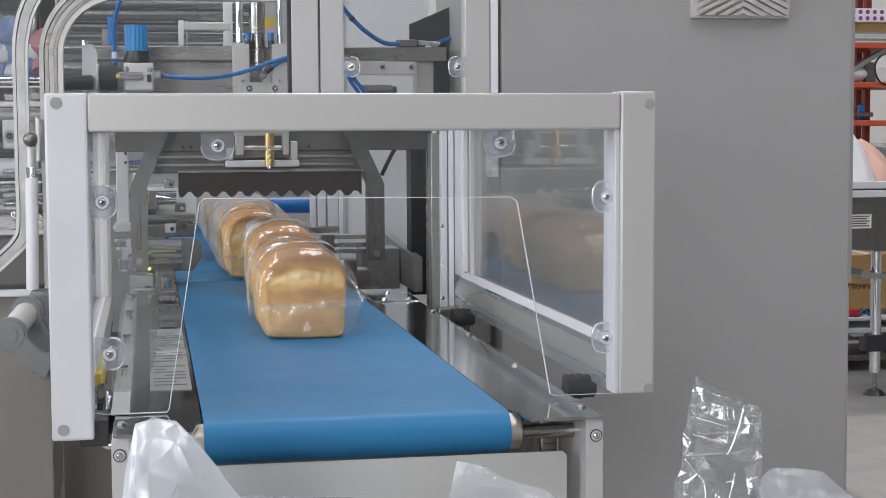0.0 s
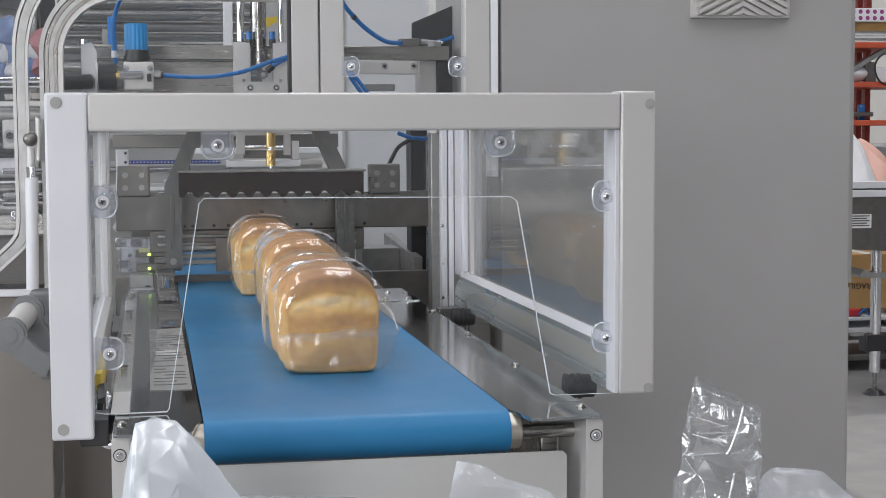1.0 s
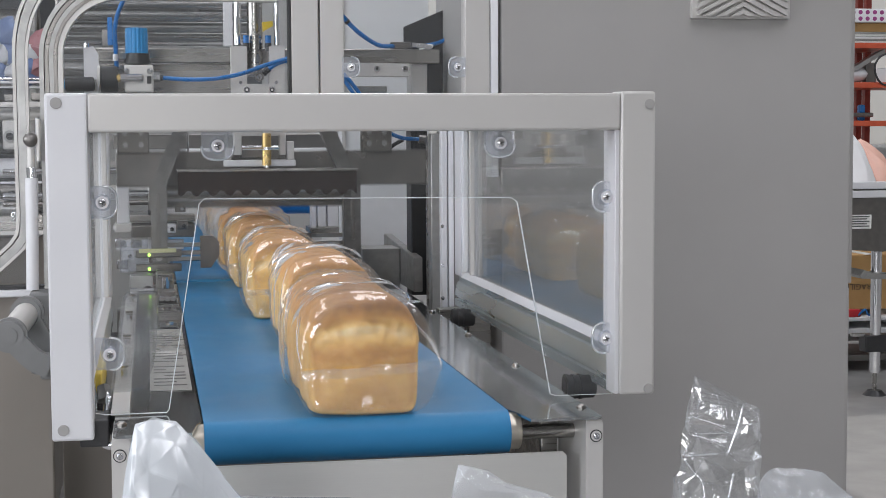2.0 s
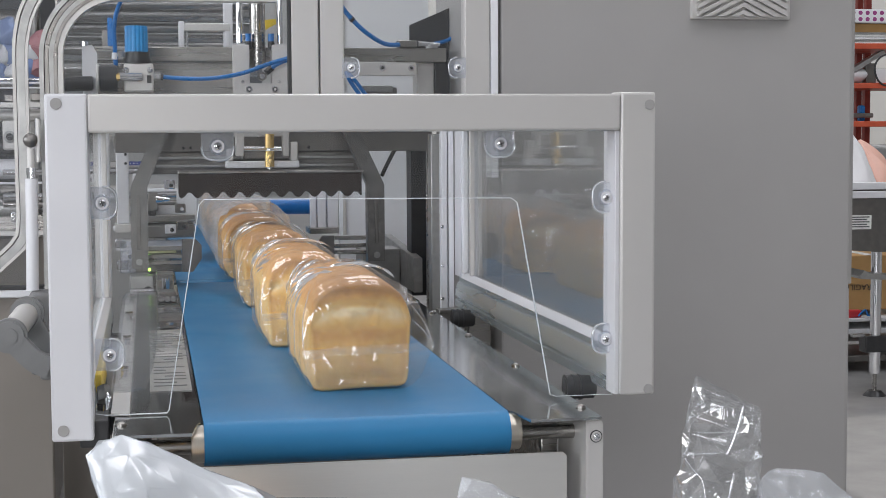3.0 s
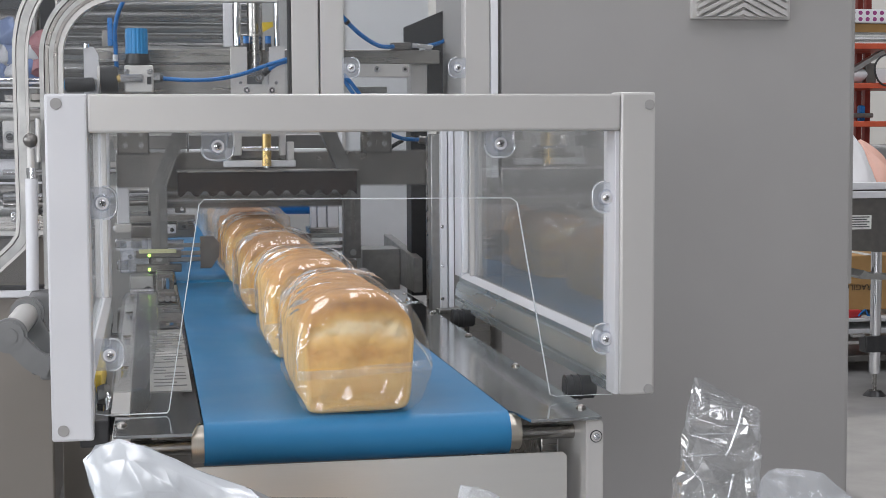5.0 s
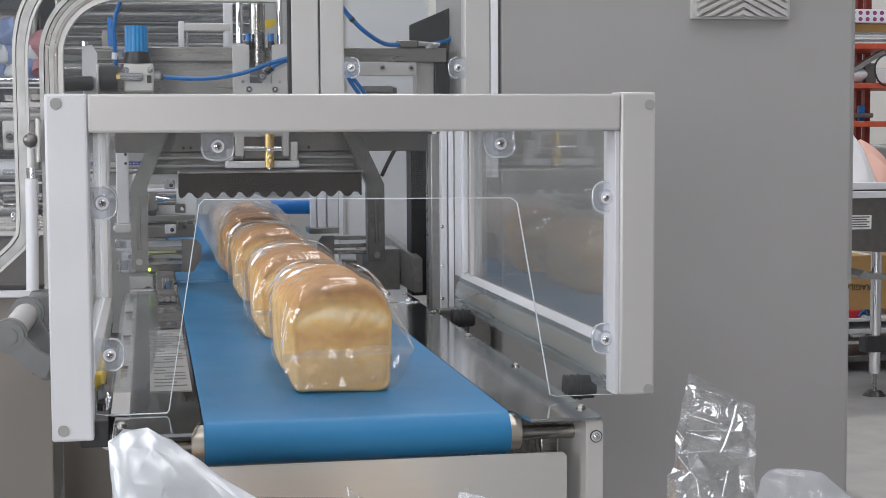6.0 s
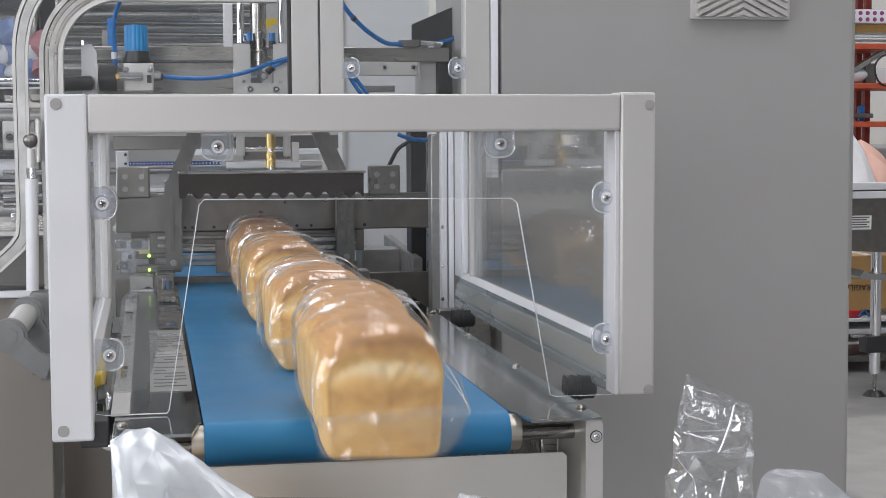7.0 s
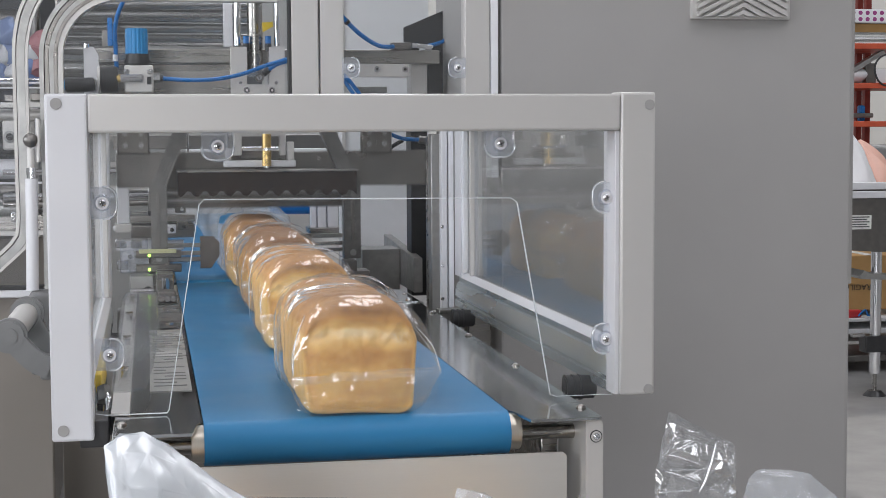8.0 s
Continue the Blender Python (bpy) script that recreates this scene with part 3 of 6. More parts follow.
def loaf(seed, at=(0, 0, 0), bag=True, label="golden tin loaf in a clear sealed bag on the belt", group="loaves on the belt", bake=0.0):
    """A bagged loaf, its base centre at the origin, its front end towards -y."""
    rnd = random.Random(seed)
    t = thing("bagged_loaf", label, "bread", (0, 0, 0), group)
    w, h = 0.1115 + rnd.uniform(-0.002, 0.003), 0.1175 + rnd.uniform(-0.004, 0.004)
    sh = Vector((rnd.uniform(0, 50), rnd.uniform(0, 50), rnd.uniform(0, 50)))
    bm = bmesh.new()
    lay = bm.verts.layers.float.new("bake")
    n, m = 64, 46
    rings = []
    for j in range(m):
        u = j / (m - 1) * 2 - 1
        # finer steps at the ends
        u = math.copysign(1 - (1 - abs(u)) ** 1.7, u)
        y = u * LOAF_L / 2
        e = max(0.0, 1 - abs(u) ** 14) ** (1 / 2.6) if u < 0 else max(0.0, 1 - u ** 10) ** (1 / 2.5)
        ring = []
        for i, (x, z) in enumerate(section(w, h, n, 11.0, 2.7, 0.56)):
            zr = z / h
            # base narrower than the shoulder; the risen part overhangs the tin line a little
            x *= 0.955 + 0.045 * min(1, zr / 0.55) + 0.035 * math.exp(-((zr - 0.66) / 0.1) ** 2)
            k = 0.915 + 0.085 * e if u < 0 else 0.80 + 0.20 * e
            px, pz = x * k, h * 0.45 + (z - h * 0.45) * k
            bulge = (1 - abs(px) / (w / 2)) * 0.006 * math.copysign(1, u) * (1 - e) * min(1, zr + 0.4)
            p = Vector((px, y + bulge, pz))
            d = noise.noise(p * 22 + sh) * 0.0028 + noise.noise(p * 60 + sh) * 0.0010
            tear = math.exp(-((zr - 0.70 + 0.04 * noise.noise(p * 14 + sh)) / 0.035) ** 2)
            d -= 0.0022 * tear * (0.5 + 0.9 * noise.noise(p * 90 + sh))
            c = Vector((0, y, h * 0.45))
            p += (p - c).normalized() * d if (p - c).length > 1e-5 else Vector()
            p.z = max(p.z, 0.0)
            vert = bm.verts.new(p)
            top = max(0.0, (zr - 0.62) / 0.38)
            vert[lay] = 0.05 + bake + 0.40 * top ** 0.8 + 0.1 * zr - 0.22 * tear + (0.06 if e < 0.6 else 0.0) * zr
            ring.append(vert)
        rings.append(ring)
    for a, b in zip(rings, rings[1:]):
        for i in range(n):
            bm.faces.new((a[i], a[(i + 1) % n], b[(i + 1) % n], b[i]))
    # round the end faces inwards
    for ring, s in ((rings[0], -1), (rings[-1], 1)):
        last = ring
        ym = sum(v.co.y for v in ring) / n
        for f in (0.94, 0.88, 0.82, 0.75, 0.68, 0.6, 0.52, 0.44, 0.36, 0.28, 0.2, 0.12, 0.05, 0.01):
            o = 0.0055 * (1 - f * f)
            cz = h * 0.45
            nxt = []
            for v in ring:
                p = Vector((v.co.x * (f + 0.35 * f * (1 - f)), ym + (v.co.y - ym) * f + s * o, cz + (v.co.z - cz) * f))
                zr, xr = p.z / h, p.x / (w / 2)
                p.y += s * (noise.noise(p * 30 + sh) * 0.0028 + noise.noise(p * 85 + sh) * 0.0012)
                arc = p.z - h * (0.63 + 0.10 * (1 - xr * xr) + 0.03 * noise.noise(p * 25 + sh))
                tear = math.exp(-(arc / (0.010 + 0.005 * noise.noise(p * 35 + sh))) ** 2)
                crack = math.exp(-((p.z - h * (0.80 - 0.22 * xr * xr + 0.03 * noise.noise(p * 40 + sh))) / 0.0022) ** 2)
                p.y -= s * (0.0034 * tear * (0.6 + 1.4 * noise.noise(p * 130 + sh)) + 0.0026 * crack)
                q = bm.verts.new(p)
                top = max(0.0, (zr - 0.5) / 0.5)
                rim = max(0.0, (max(abs(xr) / 0.92, abs(zr - 0.45) / 0.5) - 0.8) / 0.2)
                q[lay] = bake * 0.8 + 0.10 + 0.26 * math.exp(-((zr - 0.50) / 0.085) ** 2) * (1 - 0.5 * xr * xr) - 0.40 * tear + 0.5 * top * (1 - tear) + 0.12 * max(0.0, 1 - zr / 0.35) + 0.2 * min(1.0, rim) + 0.42 * crack * max(0.0, 0.4 + noise.noise(p * 30 + sh))
                nxt.append(q)
            for i in range(n):
                fs = (last[i], nxt[i], nxt[(i + 1) % n], last[(i + 1) % n])
                bm.faces.new(fs if s > 0 else fs[::-1])
            last = nxt
        bm.faces.new(last if s > 0 else last[::-1])
    bmesh.ops.recalc_face_normals(bm, faces=bm.faces)
    part("loaf", bm, CRUST, t, "golden brown baked tin loaf", smooth=True)
    if bag:
        loaf_bag(t, w, h, sh, rnd)
    return t


def loaf_bag(t, w, h, sh, rnd):
    """A clear bag creased round the loaf; its front closes in a flat fin folded down over the face, its rear in a long crumpled fin."""
    bm = bmesh.new()
    n, half = 96, LOAF_L / 2
    front = [(-0.0150, 1.0), (-0.0149, 0.96), (-0.0147, 0.9), (-0.0145, 0.82), (-0.0142, 0.74), (-0.0139, 0.65), (-0.0135, 0.56), (-0.0130, 0.46), (-0.0122, 0.36), (-0.011, 0.26), (-0.0092, 0.17), (-0.0066, 0.09), (-0.003, 0.03)]
    rear = [(0.003, 0.08), (0.006, 0.22), (0.009, 0.4), (0.012, 0.6), (0.016, 0.78), (0.020, 0.9), (0.025, 0.97), (0.030, 1.0), (0.036, 1.0), (0.042, 1.0)]
    m = 76
    rows = [(-half + a, k) for a, k in front] + [(-half + LOAF_L * (i + 0.5) / m, 0.0) for i in range(m)] + [(half + a, k) for a, k in rear]
    fin_z = h * rnd.uniform(0.38, 0.46)
    fin_l, fin_r = w * rnd.uniform(0.56, 0.60), w * rnd.uniform(0.62, 0.72)
    slack, slant = rnd.uniform(0.85, 1.25), rnd.uniform(0.5, 1.0)
    rings = []
    for y, k in rows:
        ring = []
        ear = max(0.0, min(1.0, (-y - half + 0.075) / 0.075))
        tail = max(0.0, min(1.0, (y - half + 0.07) / 0.07))
        for i, (x, z) in enumerate(section(w * 1.045, h * 1.03, n, 6.0, 2.6, 0.55)):
            a = 2 * math.pi * i / n
            xr = x / (w * 1.045 / 2)
            # the film is drawn straight out to the ends of the front fin
            pull = ear * max(0.0, abs(xr) - 0.2) / 0.8 * max(0.0, 1 - abs(z / h - 0.42) / 0.62)
            x += ((fin_r if xr > 0 else fin_l) - w * 0.52) * 0.85 * pull * math.copysign(1, xr)
            fx = xr * ((fin_r if xr > 0 else fin_l) if y < 0 else (0.46 + 2.2 * max(0.0, y - half - 0.012)) * w)
            fz = fin_z + (z - fin_z) * 0.012
            x, z = x * (1 - 0.10 * tail ** 2), h * 0.45 + (z - h * 0.45) * (1 - 0.12 * tail ** 2)
            p = Vector((x + (fx - x) * k ** 1.3, y, z + (fz - z) * k))
            ca, sa = math.cos(a), math.sin(a)
            # long flat facets that wrap the loaf at a slant, meeting in sharp creases; tighter towards the rear
            u = y * 17 + slant * 2.6 * math.sin(a + 0.6) + 1.1 * noise.noise(Vector((ca * 1.5, sa * 1.5, y * 6)) + sh)
            d0 = noise.voronoi(Vector((u, ca * 1.7, sa * 1.7)) + sh)[0]
            d1 = noise.voronoi(Vector((u * 2.6 + ca * 2, ca * 3.0, sa * 3.0)) + sh * 1.7)[0]
            soft = noise.noise(Vector((p.x * 13, y * 10, p.z * 13)) + sh)
            loose = (0.35 + 0.65 * max(0.0, min(1.0, 0.5 + y / half * 0.8))) * (1 - 0.5 * max(0.0, math.sin(a)) * (1 - tail))
            near = max(0.0, 1 - k) ** 0.7
            c = Vector((0, y, h * 0.5))
            o = (p - c).normalized() if (p - c).length > 1e-4 else Vector()
            p += o * near * (slack * loose * (0.0060 * min(0.8, d0[1] - d0[0]) + 0.0034 * min(0.8, d1[1] - d1[0])) + 0.0016 * soft + 0.0012)
            if k > 0.5 and y > 0:
                e0 = noise.voronoi(Vector((p.x * 38, y * 16, 3)) + sh)[0]
                p.z += (0.034 * (e0[1] - e0[0]) - 0.008 + 0.016 * noise.noise(Vector((p.x * 20, y * 9, 3)) + sh)) * k
                p.y += (0.016 * noise.noise(Vector((p.x * 30, 5, 1)) + sh) + 0.020 * abs(xr) ** 2 - 0.014) * k ** 2
            elif k > 0 and y < 0:
                e0 = noise.voronoi(Vector((p.x * 24 + p.z * 14, 2, p.z * 20)) + sh)[0]
                p.y -= near * 0.0048 * (e0[1] - e0[0])
            p.z = max(p.z, 0.0006)
            ring.append(bm.verts.new(p))
        rings.append(ring)
    for a, b in zip(rings, rings[1:]):
        for i in range(n):
            bm.faces.new((a[i], a[(i + 1) % n], b[(i + 1) % n], b[i]))
    bmesh.ops.recalc_face_normals(bm, faces=bm.faces)
    bag = part("bag", bm, BAG, t, "clear wrinkled plastic bag with sealed ends", smooth=True)
    bag.visible_shadow = False

    # narrow white strips: painted glints on folds, most on shoulders and towards the rear
    g = bmesh.new()
    shape = section(w * 1.045, h * 1.03, n, 6.0, 2.6, 0.55)
    bundles = [(rnd.uniform(0.58, 0.68), half * rnd.uniform(-0.72, -0.35), rnd.uniform(0.02, 0.08)), (rnd.uniform(0.60, 0.72), half * rnd.uniform(-0.35, 0.15), rnd.uniform(0.0, 0.07)),
               (rnd.uniform(0.60, 0.78), half * rnd.uniform(-0.1, 0.4), rnd.uniform(-0.03, 0.05)), (rnd.uniform(0.36, 0.48), half * rnd.uniform(-0.6, 0.2), rnd.uniform(-0.06, 0.0))]
    for k in range(80):
        ac, yc, way = bundles[k % 4]
        a0, y = ac + rnd.gauss(0, 0.035), yc + rnd.gauss(0, 0.022)
        run, way = rnd.uniform(0.03, 0.13), way + rnd.gauss(0, 0.012)
        wide, tilt, wob = 0.0005 + 0.0026 * rnd.random() ** 2.5, rnd.uniform(-0.9, 0.9), rnd.uniform(0, 9)
        last = None
        for j in range(13):
            f = j / 12
            at = ((a0 + run * (f - 0.5)) * n) % n
            i, q = int(at), at - int(at)
            x, z = shape[i][0] * (1 - q) + shape[(i + 1) % n][0] * q, shape[i][1] * (1 - q) + shape[(i + 1) % n][1] * q
            o = Vector((x, 0, z - h * 0.5)).normalized()
            shrink = 1 - 0.10 * max(0.0, min(1.0, (y - half + 0.07) / 0.07)) ** 2
            yy = y + way * (f - 0.5) + 0.004 * math.sin(4 * f + wob)
            c = Vector((x * shrink, yy, h * 0.45 + (z - h * 0.45) * shrink)) + o * 0.0078
            hw = wide * math.sin(math.pi * (0.04 + 0.92 * f)) * (0.75 + 0.25 * math.sin(9 * f + wob))
            side = Vector((0, 1, 0)) * math.cos(tilt) + o * math.sin(tilt)
            pair = (g.verts.new(c - side * hw), g.verts.new(c + side * hw))
            if last:
                g.faces.new((last[0], last[1], pair[1], pair[0]))
            last = pair
    f = tagged(part("fold_glints", g, BAG_GLINT, bag, smooth=True), "narrow white strips painted as glints along film folds", kind="stuff")
    f.visible_shadow = False

    def strip(name, v0, v1, nz, mat, lift, label):
        """Film hanging from the front fin: v runs from the fin down to the belt."""
        g = bmesh.new()
        nx, grid = 44, []
        for j in range(nz):
            v = v0 + (v1 - v0) * j / (nz - 1)
            row = []
            for i in range(nx):
                u = i / (nx - 1) * 2 - 1
                x = u * (fin_r if u > 0 else fin_l) * (1.0 - 0.10 * max(0, v - 0.2))
                e0 = noise.voronoi(Vector((u * 3.4, v * 1.5, 7)) + sh)[0]
                y = -half - 0.0165 - lift - 0.002 * v - 0.0045 * (e0[1] - e0[0]) + 0.014 * max(0, abs(u) - 0.8)
                z = fin_z + 0.001 - v * (fin_z - 0.006) * (1 - 0.25 * max(0.0, abs(u) - 0.7)) + 0.003 * noise.noise(Vector((u * 2.2, 3, 1)) + sh) + 0.003 * u
                row.append(g.verts.new((x, y, max(z, 0.001))))
            grid.append(row)
        for a, b in zip(grid, grid[1:]):
            for i in range(nx - 1):
                g.faces.new((a[i], a[i + 1], b[i + 1], b[i]))
        f = part(name, g, mat, bag, label, smooth=True)
        f.visible_shadow = False

    # thin pale cords stand for the bright film edges at the fin's corners
    for sx, end in ((1, fin_r), (-1, fin_l)):
        for k in range(2):
            a = Vector((sx * (end - 0.001), -half - 0.014, fin_z))
            b = Vector((sx * w * rnd.uniform(0.42, 0.53), -half + rnd.uniform(0.012, 0.05), h * rnd.uniform(0.62, 0.9)))
            mid = (a + b) / 2 + Vector((sx * 0.004, -0.004, rnd.uniform(-0.004, 0.004)))
            c = part("fold", sweep([a, mid, b], rnd.uniform(0.0003, 0.0006), None, 5, 6), BAG_GLINT, bag, smooth=True)
            c.visible_shadow = False

    strip("seal_flap", 0.0, 0.93, 14, BAG_FLAP, 0.0, "folded sealed flap of film")
    strip("seam", -0.03, 0.20, 5, BAG_SEAM, 0.0012, "hazy heat-sealed seam band")
    return bag


SPEED = 0.29
# where each loaf's front end lies at the start, and how far off the belt's middle
LOAVES = [(0.572, 0.006, 0.2), (1.052, 0.023, 0.09), (1.468, 0.003, 0.02), (1.905, 0.002, 0.06), (2.323, 0.003, 0.15), (2.78, 0.0, 0.12), (3.21, 0.004, 0.32), (3.64, 0.0, 0.16)]
THE_LOAVES = [loaf(11 + i, bake=b) for i, (y, x, b) in enumerate(LOAVES)]


# ---- machine frame: static ----
def bar(b, parent, name="bar", mat=None, bev=0.002, label=""):
    return part(name, box(*b, bev), mat or STEEL, parent, label)


def machine_frame():
    g = thing("bagging_machine_frame", "aluminium and stainless frame of a bread bagging machine with clear doors", "machine", (0, 1.6, 0))
    # right-hand door: stiles, hidden bottom rail and its pane
    door = bar((0.0816, 0.1206, 1.05, 1.085, 1.185, 1.75), g, "door", ALU, label="clear machine door in an aluminium frame")
    bar((0.3227, 0.3650, 1.05, 1.085, 1.185, 1.75), door, "stile", ALU)
    bar((0.1206, 0.3227, 1.05, 1.085, 1.185, 1.235), door, "bottom_rail", ALU)
    p = part("door_pane", box(0.1150, 0.3284, 1.062, 1.066, 1.22, 1.75, 0), PANE, door, "clear polycarbonate door pane")
    p.visible_shadow = False
    part("hinge_strip", box(0.3664, 0.3785, 1.046, 1.09, 1.1, 1.75, 0.001), WHITE, g)
    for x, z, side in ((0.1307, 1.2824, "right"), (0.3083, 1.2828, "left")):
        clamp(x, z, 1.049, g, side)
    # left-hand door: straight stile, round-cornered tube frame, pane
    d2 = bar((0.0346, 0.0788, 1.05, 1.085, 1.185, 1.75), g, "door", ALU, label="clear machine door with a round-cornered frame")
    part("seal_strip", box(0.0300, 0.0346, 1.052, 1.08, 1.185, 1.75, 0.001), RUBBER, d2)
    for off, r, mat in ((-0.008, 0.0035, CAST), (0.0, 0.0030, STEEL_DARK), (0.0072, 0.0034, CAST), (0.014, 0.0032, STEEL_DARK), (0.0205, 0.0042, ALU)):
        x0, top, cr = -0.3526 + off, 1.413 - off, 0.115 - off
        pts = [(x0, 1.06, z) for z in (0.93, 1.03, 1.13, 1.23)]
        pts += [(x0 + cr * (1 - math.cos(a)), 1.06, top - cr + cr * math.sin(a)) for a in [math.pi / 2 * i / 8 for i in range(9)]]
        pts += [(x0 + cr + 0.12, 1.06, top), (x0 + cr + 0.25, 1.06, top)]
        part("tube_frame", sweep(pts, r, square=True, rz=0.016, smooth_steps=3), mat, d2, "rounded aluminium tube frame")
    bar((-0.3375, 0.0300, 1.05, 1.085, 1.185, 1.232), d2, "bottom_rail", ALU)
    p = part("door_pane", box(-0.3375, 0.0309, 1.064, 1.068, 1.2, 1.405, 0), PANE, d2, "clear polycarbonate door pane")
    p.visible_shadow = False
    # round-cornered side window further left
    x1, zc = -0.3960, 1.005
    pts = [(x1 - 0.32, 1.1, zc - 0.285), (x1 - 0.12, 1.1, zc - 0.107), (x1 - 0.03, 1.1, zc - 0.027), (x1 - 0.008, 1.1, zc - 0.004), (x1, 1.1, zc + 0.02)]
    pts += [(x1, 1.1, z) for z in (1.1, 1.2, 1.3)] + [(x1 + 0.004, 1.1, 1.34), (x1 + 0.014, 1.1, 1.375), (x1 + 0.035, 1.1, 1.41), (x1 + 0.07, 1.1, 1.44)]
    sw = part("side_window", sweep(pts, 0.0065, square=True, rz=0.012, smooth_steps=3), CAST, g, "round-cornered side window frame")
    part("inner_bead", sweep([(x - 0.010, y - 0.004, z + 0.006) for x, y, z in pts], 0.0026, square=True, rz=0.01, smooth_steps=3), ALU, sw)
    part("outer_bead", sweep([(x + 0.009, y - 0.004, z - 0.004) for x, y, z in pts], 0.0022, square=True, rz=0.008, smooth_steps=3), ALU, sw)
    p = part("window_pane", box(-0.75, x1 + 0.002, 1.1, 1.104, 0.935, 1.5, 0), PANE_HAZY, sw, "hazy clear side window pane")
    p.visible_shadow = False
    # lower panel and its cap
    part("lower_panel", box(-0.9, -0.3571, 1.05, 1.06, 0.25, 0.918, 0.002), PAINT_WARM, g, "beige-grey lower cover panel")
    part("panel_cap", box(-0.9, -0.3533, 1.035, 1.09, 0.918, 0.929, 0.002), ALU_WHITE, g)
    # black bar painted in for the shadow line above the panel cap
    part("cap_shadow_strip", box(-0.9, -0.3533, 1.05, 1.085, 0.929, 0.934, 0.001), RUBBER, g)
    part("lower_cross_plate", box(-0.3533, 0.378, 1.25, 1.262, 0.25, 0.80, 0.002), PAINT_WARM, g)
    for x in (-0.88, -0.42, 0.355):
        leg = bar((x - 0.02, x + 0.02, 1.09, 1.13, 0.04, 0.9), g, "leg", STEEL)
        part("levelling_foot", rod((x, 1.11, 0), (x, 1.11, 0.04), 0.035, n=20, r2=0.014), BLACK, leg)
        leg = bar((x - 0.02, x + 0.02, 2.9, 2.94, 0.04, 1.75), g, "leg", STEEL)
        part("levelling_foot", rod((x, 2.92, 0), (x, 2.92, 0.04), 0.035, n=20, r2=0.014), BLACK, leg)
    bar((0.2657, 0.2821, 1.06, 1.09, 0.8776, 1.1734), g, "inner_post", CAST)
    # inner pillars behind the jaw
    bar((0.3261, 0.3600, 1.62, 1.68, 0.8430, 1.1851), g, "inner_pillar", BLACK_STEEL)
    bar((0.3383, 0.3474, 1.5, 1.52, 0.8128, 1.1683), g, "inner_pillar", STEEL)
    panel = bar((0.2369, 0.4502, 2.1, 2.11, 0.80, 1.75), g, "rear_panel", WHITE, label="white rear cover panel")
    part("fold", box(0.2448, 0.2527, 2.095, 2.1, 0.93, 1.6, 0.0005), ALU, panel)
    bar((0.2377, 0.3180, 1.72, 1.82, 0.8366, 0.9319), g, "drive_box", CAST, label="sloped grey drive housing")
    part("drive_cover", slab([(1.55, 0.8569), (1.95, 0.8569), (1.95, 0.948), (1.55, 0.926)], 0.3185, 0.3363, axis="x", bev=0.001), CAST, g)
    part("white_guide_panel", box(-0.2004, -0.0958, 1.95, 1.965, 0.9776, 1.0566, 0.002), WHITE, g, "white guide panel behind the gathering arm")
    part("guide_rail", box(-0.2757, -0.1008, 1.93, 1.95, 0.9670, 0.9769, 0.002), ALU_WHITE, g)
    part("guide_plate", box(-0.2699, -0.1264, 1.9, 1.91, 0.9251, 0.9471, 0.002), ALU_WHITE, g)
    part("guide_block", box(-0.2004, -0.1837, 1.9, 1.95, 0.9981, 1.0444, 0.003), BLACK_STEEL, g)
    # overhead tubes across the machine, seen through the left-hand door
    for i, (py, r) in enumerate(((10, 0.010), (27, 0.016), (48, 0.012), (64, 0.009), (84, 0.014), (118, 0.02))):
        z = 1.179 + (233 - py) * 3.45 / 2754 + 0.0
        part("cross_tube", rod((-0.3838, 2.0 + 0.02 * i, z), (0.05, 2.0 + 0.02 * i, z), r, n=20), TUBE, g)
    part("tube_bracket", box(-0.0303, -0.0094, 1.98, 1.995, 1.3653, 1.4788, 0.002), ALU_WHITE, g)
    part("tube_bracket", box(-0.2921, -0.2777, 1.97, 1.99, 1.3634, 1.3998, 0.002), STEEL_DARK, g)
    part("purple_sensor", box(-0.2793, -0.2686, 1.95, 1.97, 1.3649, 1.4253, 0.002), BLUE, g, "dark blue sensor body")
    part("rear_screen", box(-0.4038, 0.08, 2.35, 2.36, 1.2, 1.75, 0), SCREEN, g, "grey rear cover sheet")
    # frame details behind the jaws at belt level
    bar((-0.2605, -0.2365, 1.62, 1.66, 0.9994, 1.1425), g, "upright", ALU_WHITE)
    for z in (1.1358, 1.1181):
        part("slot_hole", rod((-0.2419, 1.6185, z), (-0.2419, 1.621, z), 0.0028, n=12), BLACK, g)
    bar((-0.2650, -0.2335, 1.6, 1.65, 0.9818, 0.9994), g, "upright_foot", ALU)
    bar((-0.2440, -0.0244, 2.3, 2.312, 1.0999, 1.1094), g, "perforated_strip", BLUE_DEEP, label="blue perforated strip")
    bm = bmesh.new()
    for k in range(27):
        rod((-0.2405 + 0.0082 * k, 2.2995, 1.1046), (-0.2405 + 0.0082 * k, 2.2985, 1.1046), 0.0018, bm, 8)
    tagged(part("strip_holes", bm, WHITE, g), "row of small holes in the strip", kind="stuff")
    for py, r, m in ((300, 0.006, CHROME), (343, 0.008, CHROME), (356, 0.006, STEEL)):
        part("cross_rod", rod((-0.5, 1.9, 1.0436 + (343 - py) * 3.35 / 2754), (-0.14, 1.9, 1.0436 + (343 - py) * 3.35 / 2754), r, n=16), m, g)
    part("chrome_clamp", box(-0.2001, -0.1795, 1.75, 1.78, 1.0177, 1.0549, 0.003), STEEL_DARK, g)
    part("chrome_tip", rod((-0.1841, 1.74, 1.0413), (-0.1567, 1.74, 1.0409), 0.008, r2=0.003), CHROME, g)
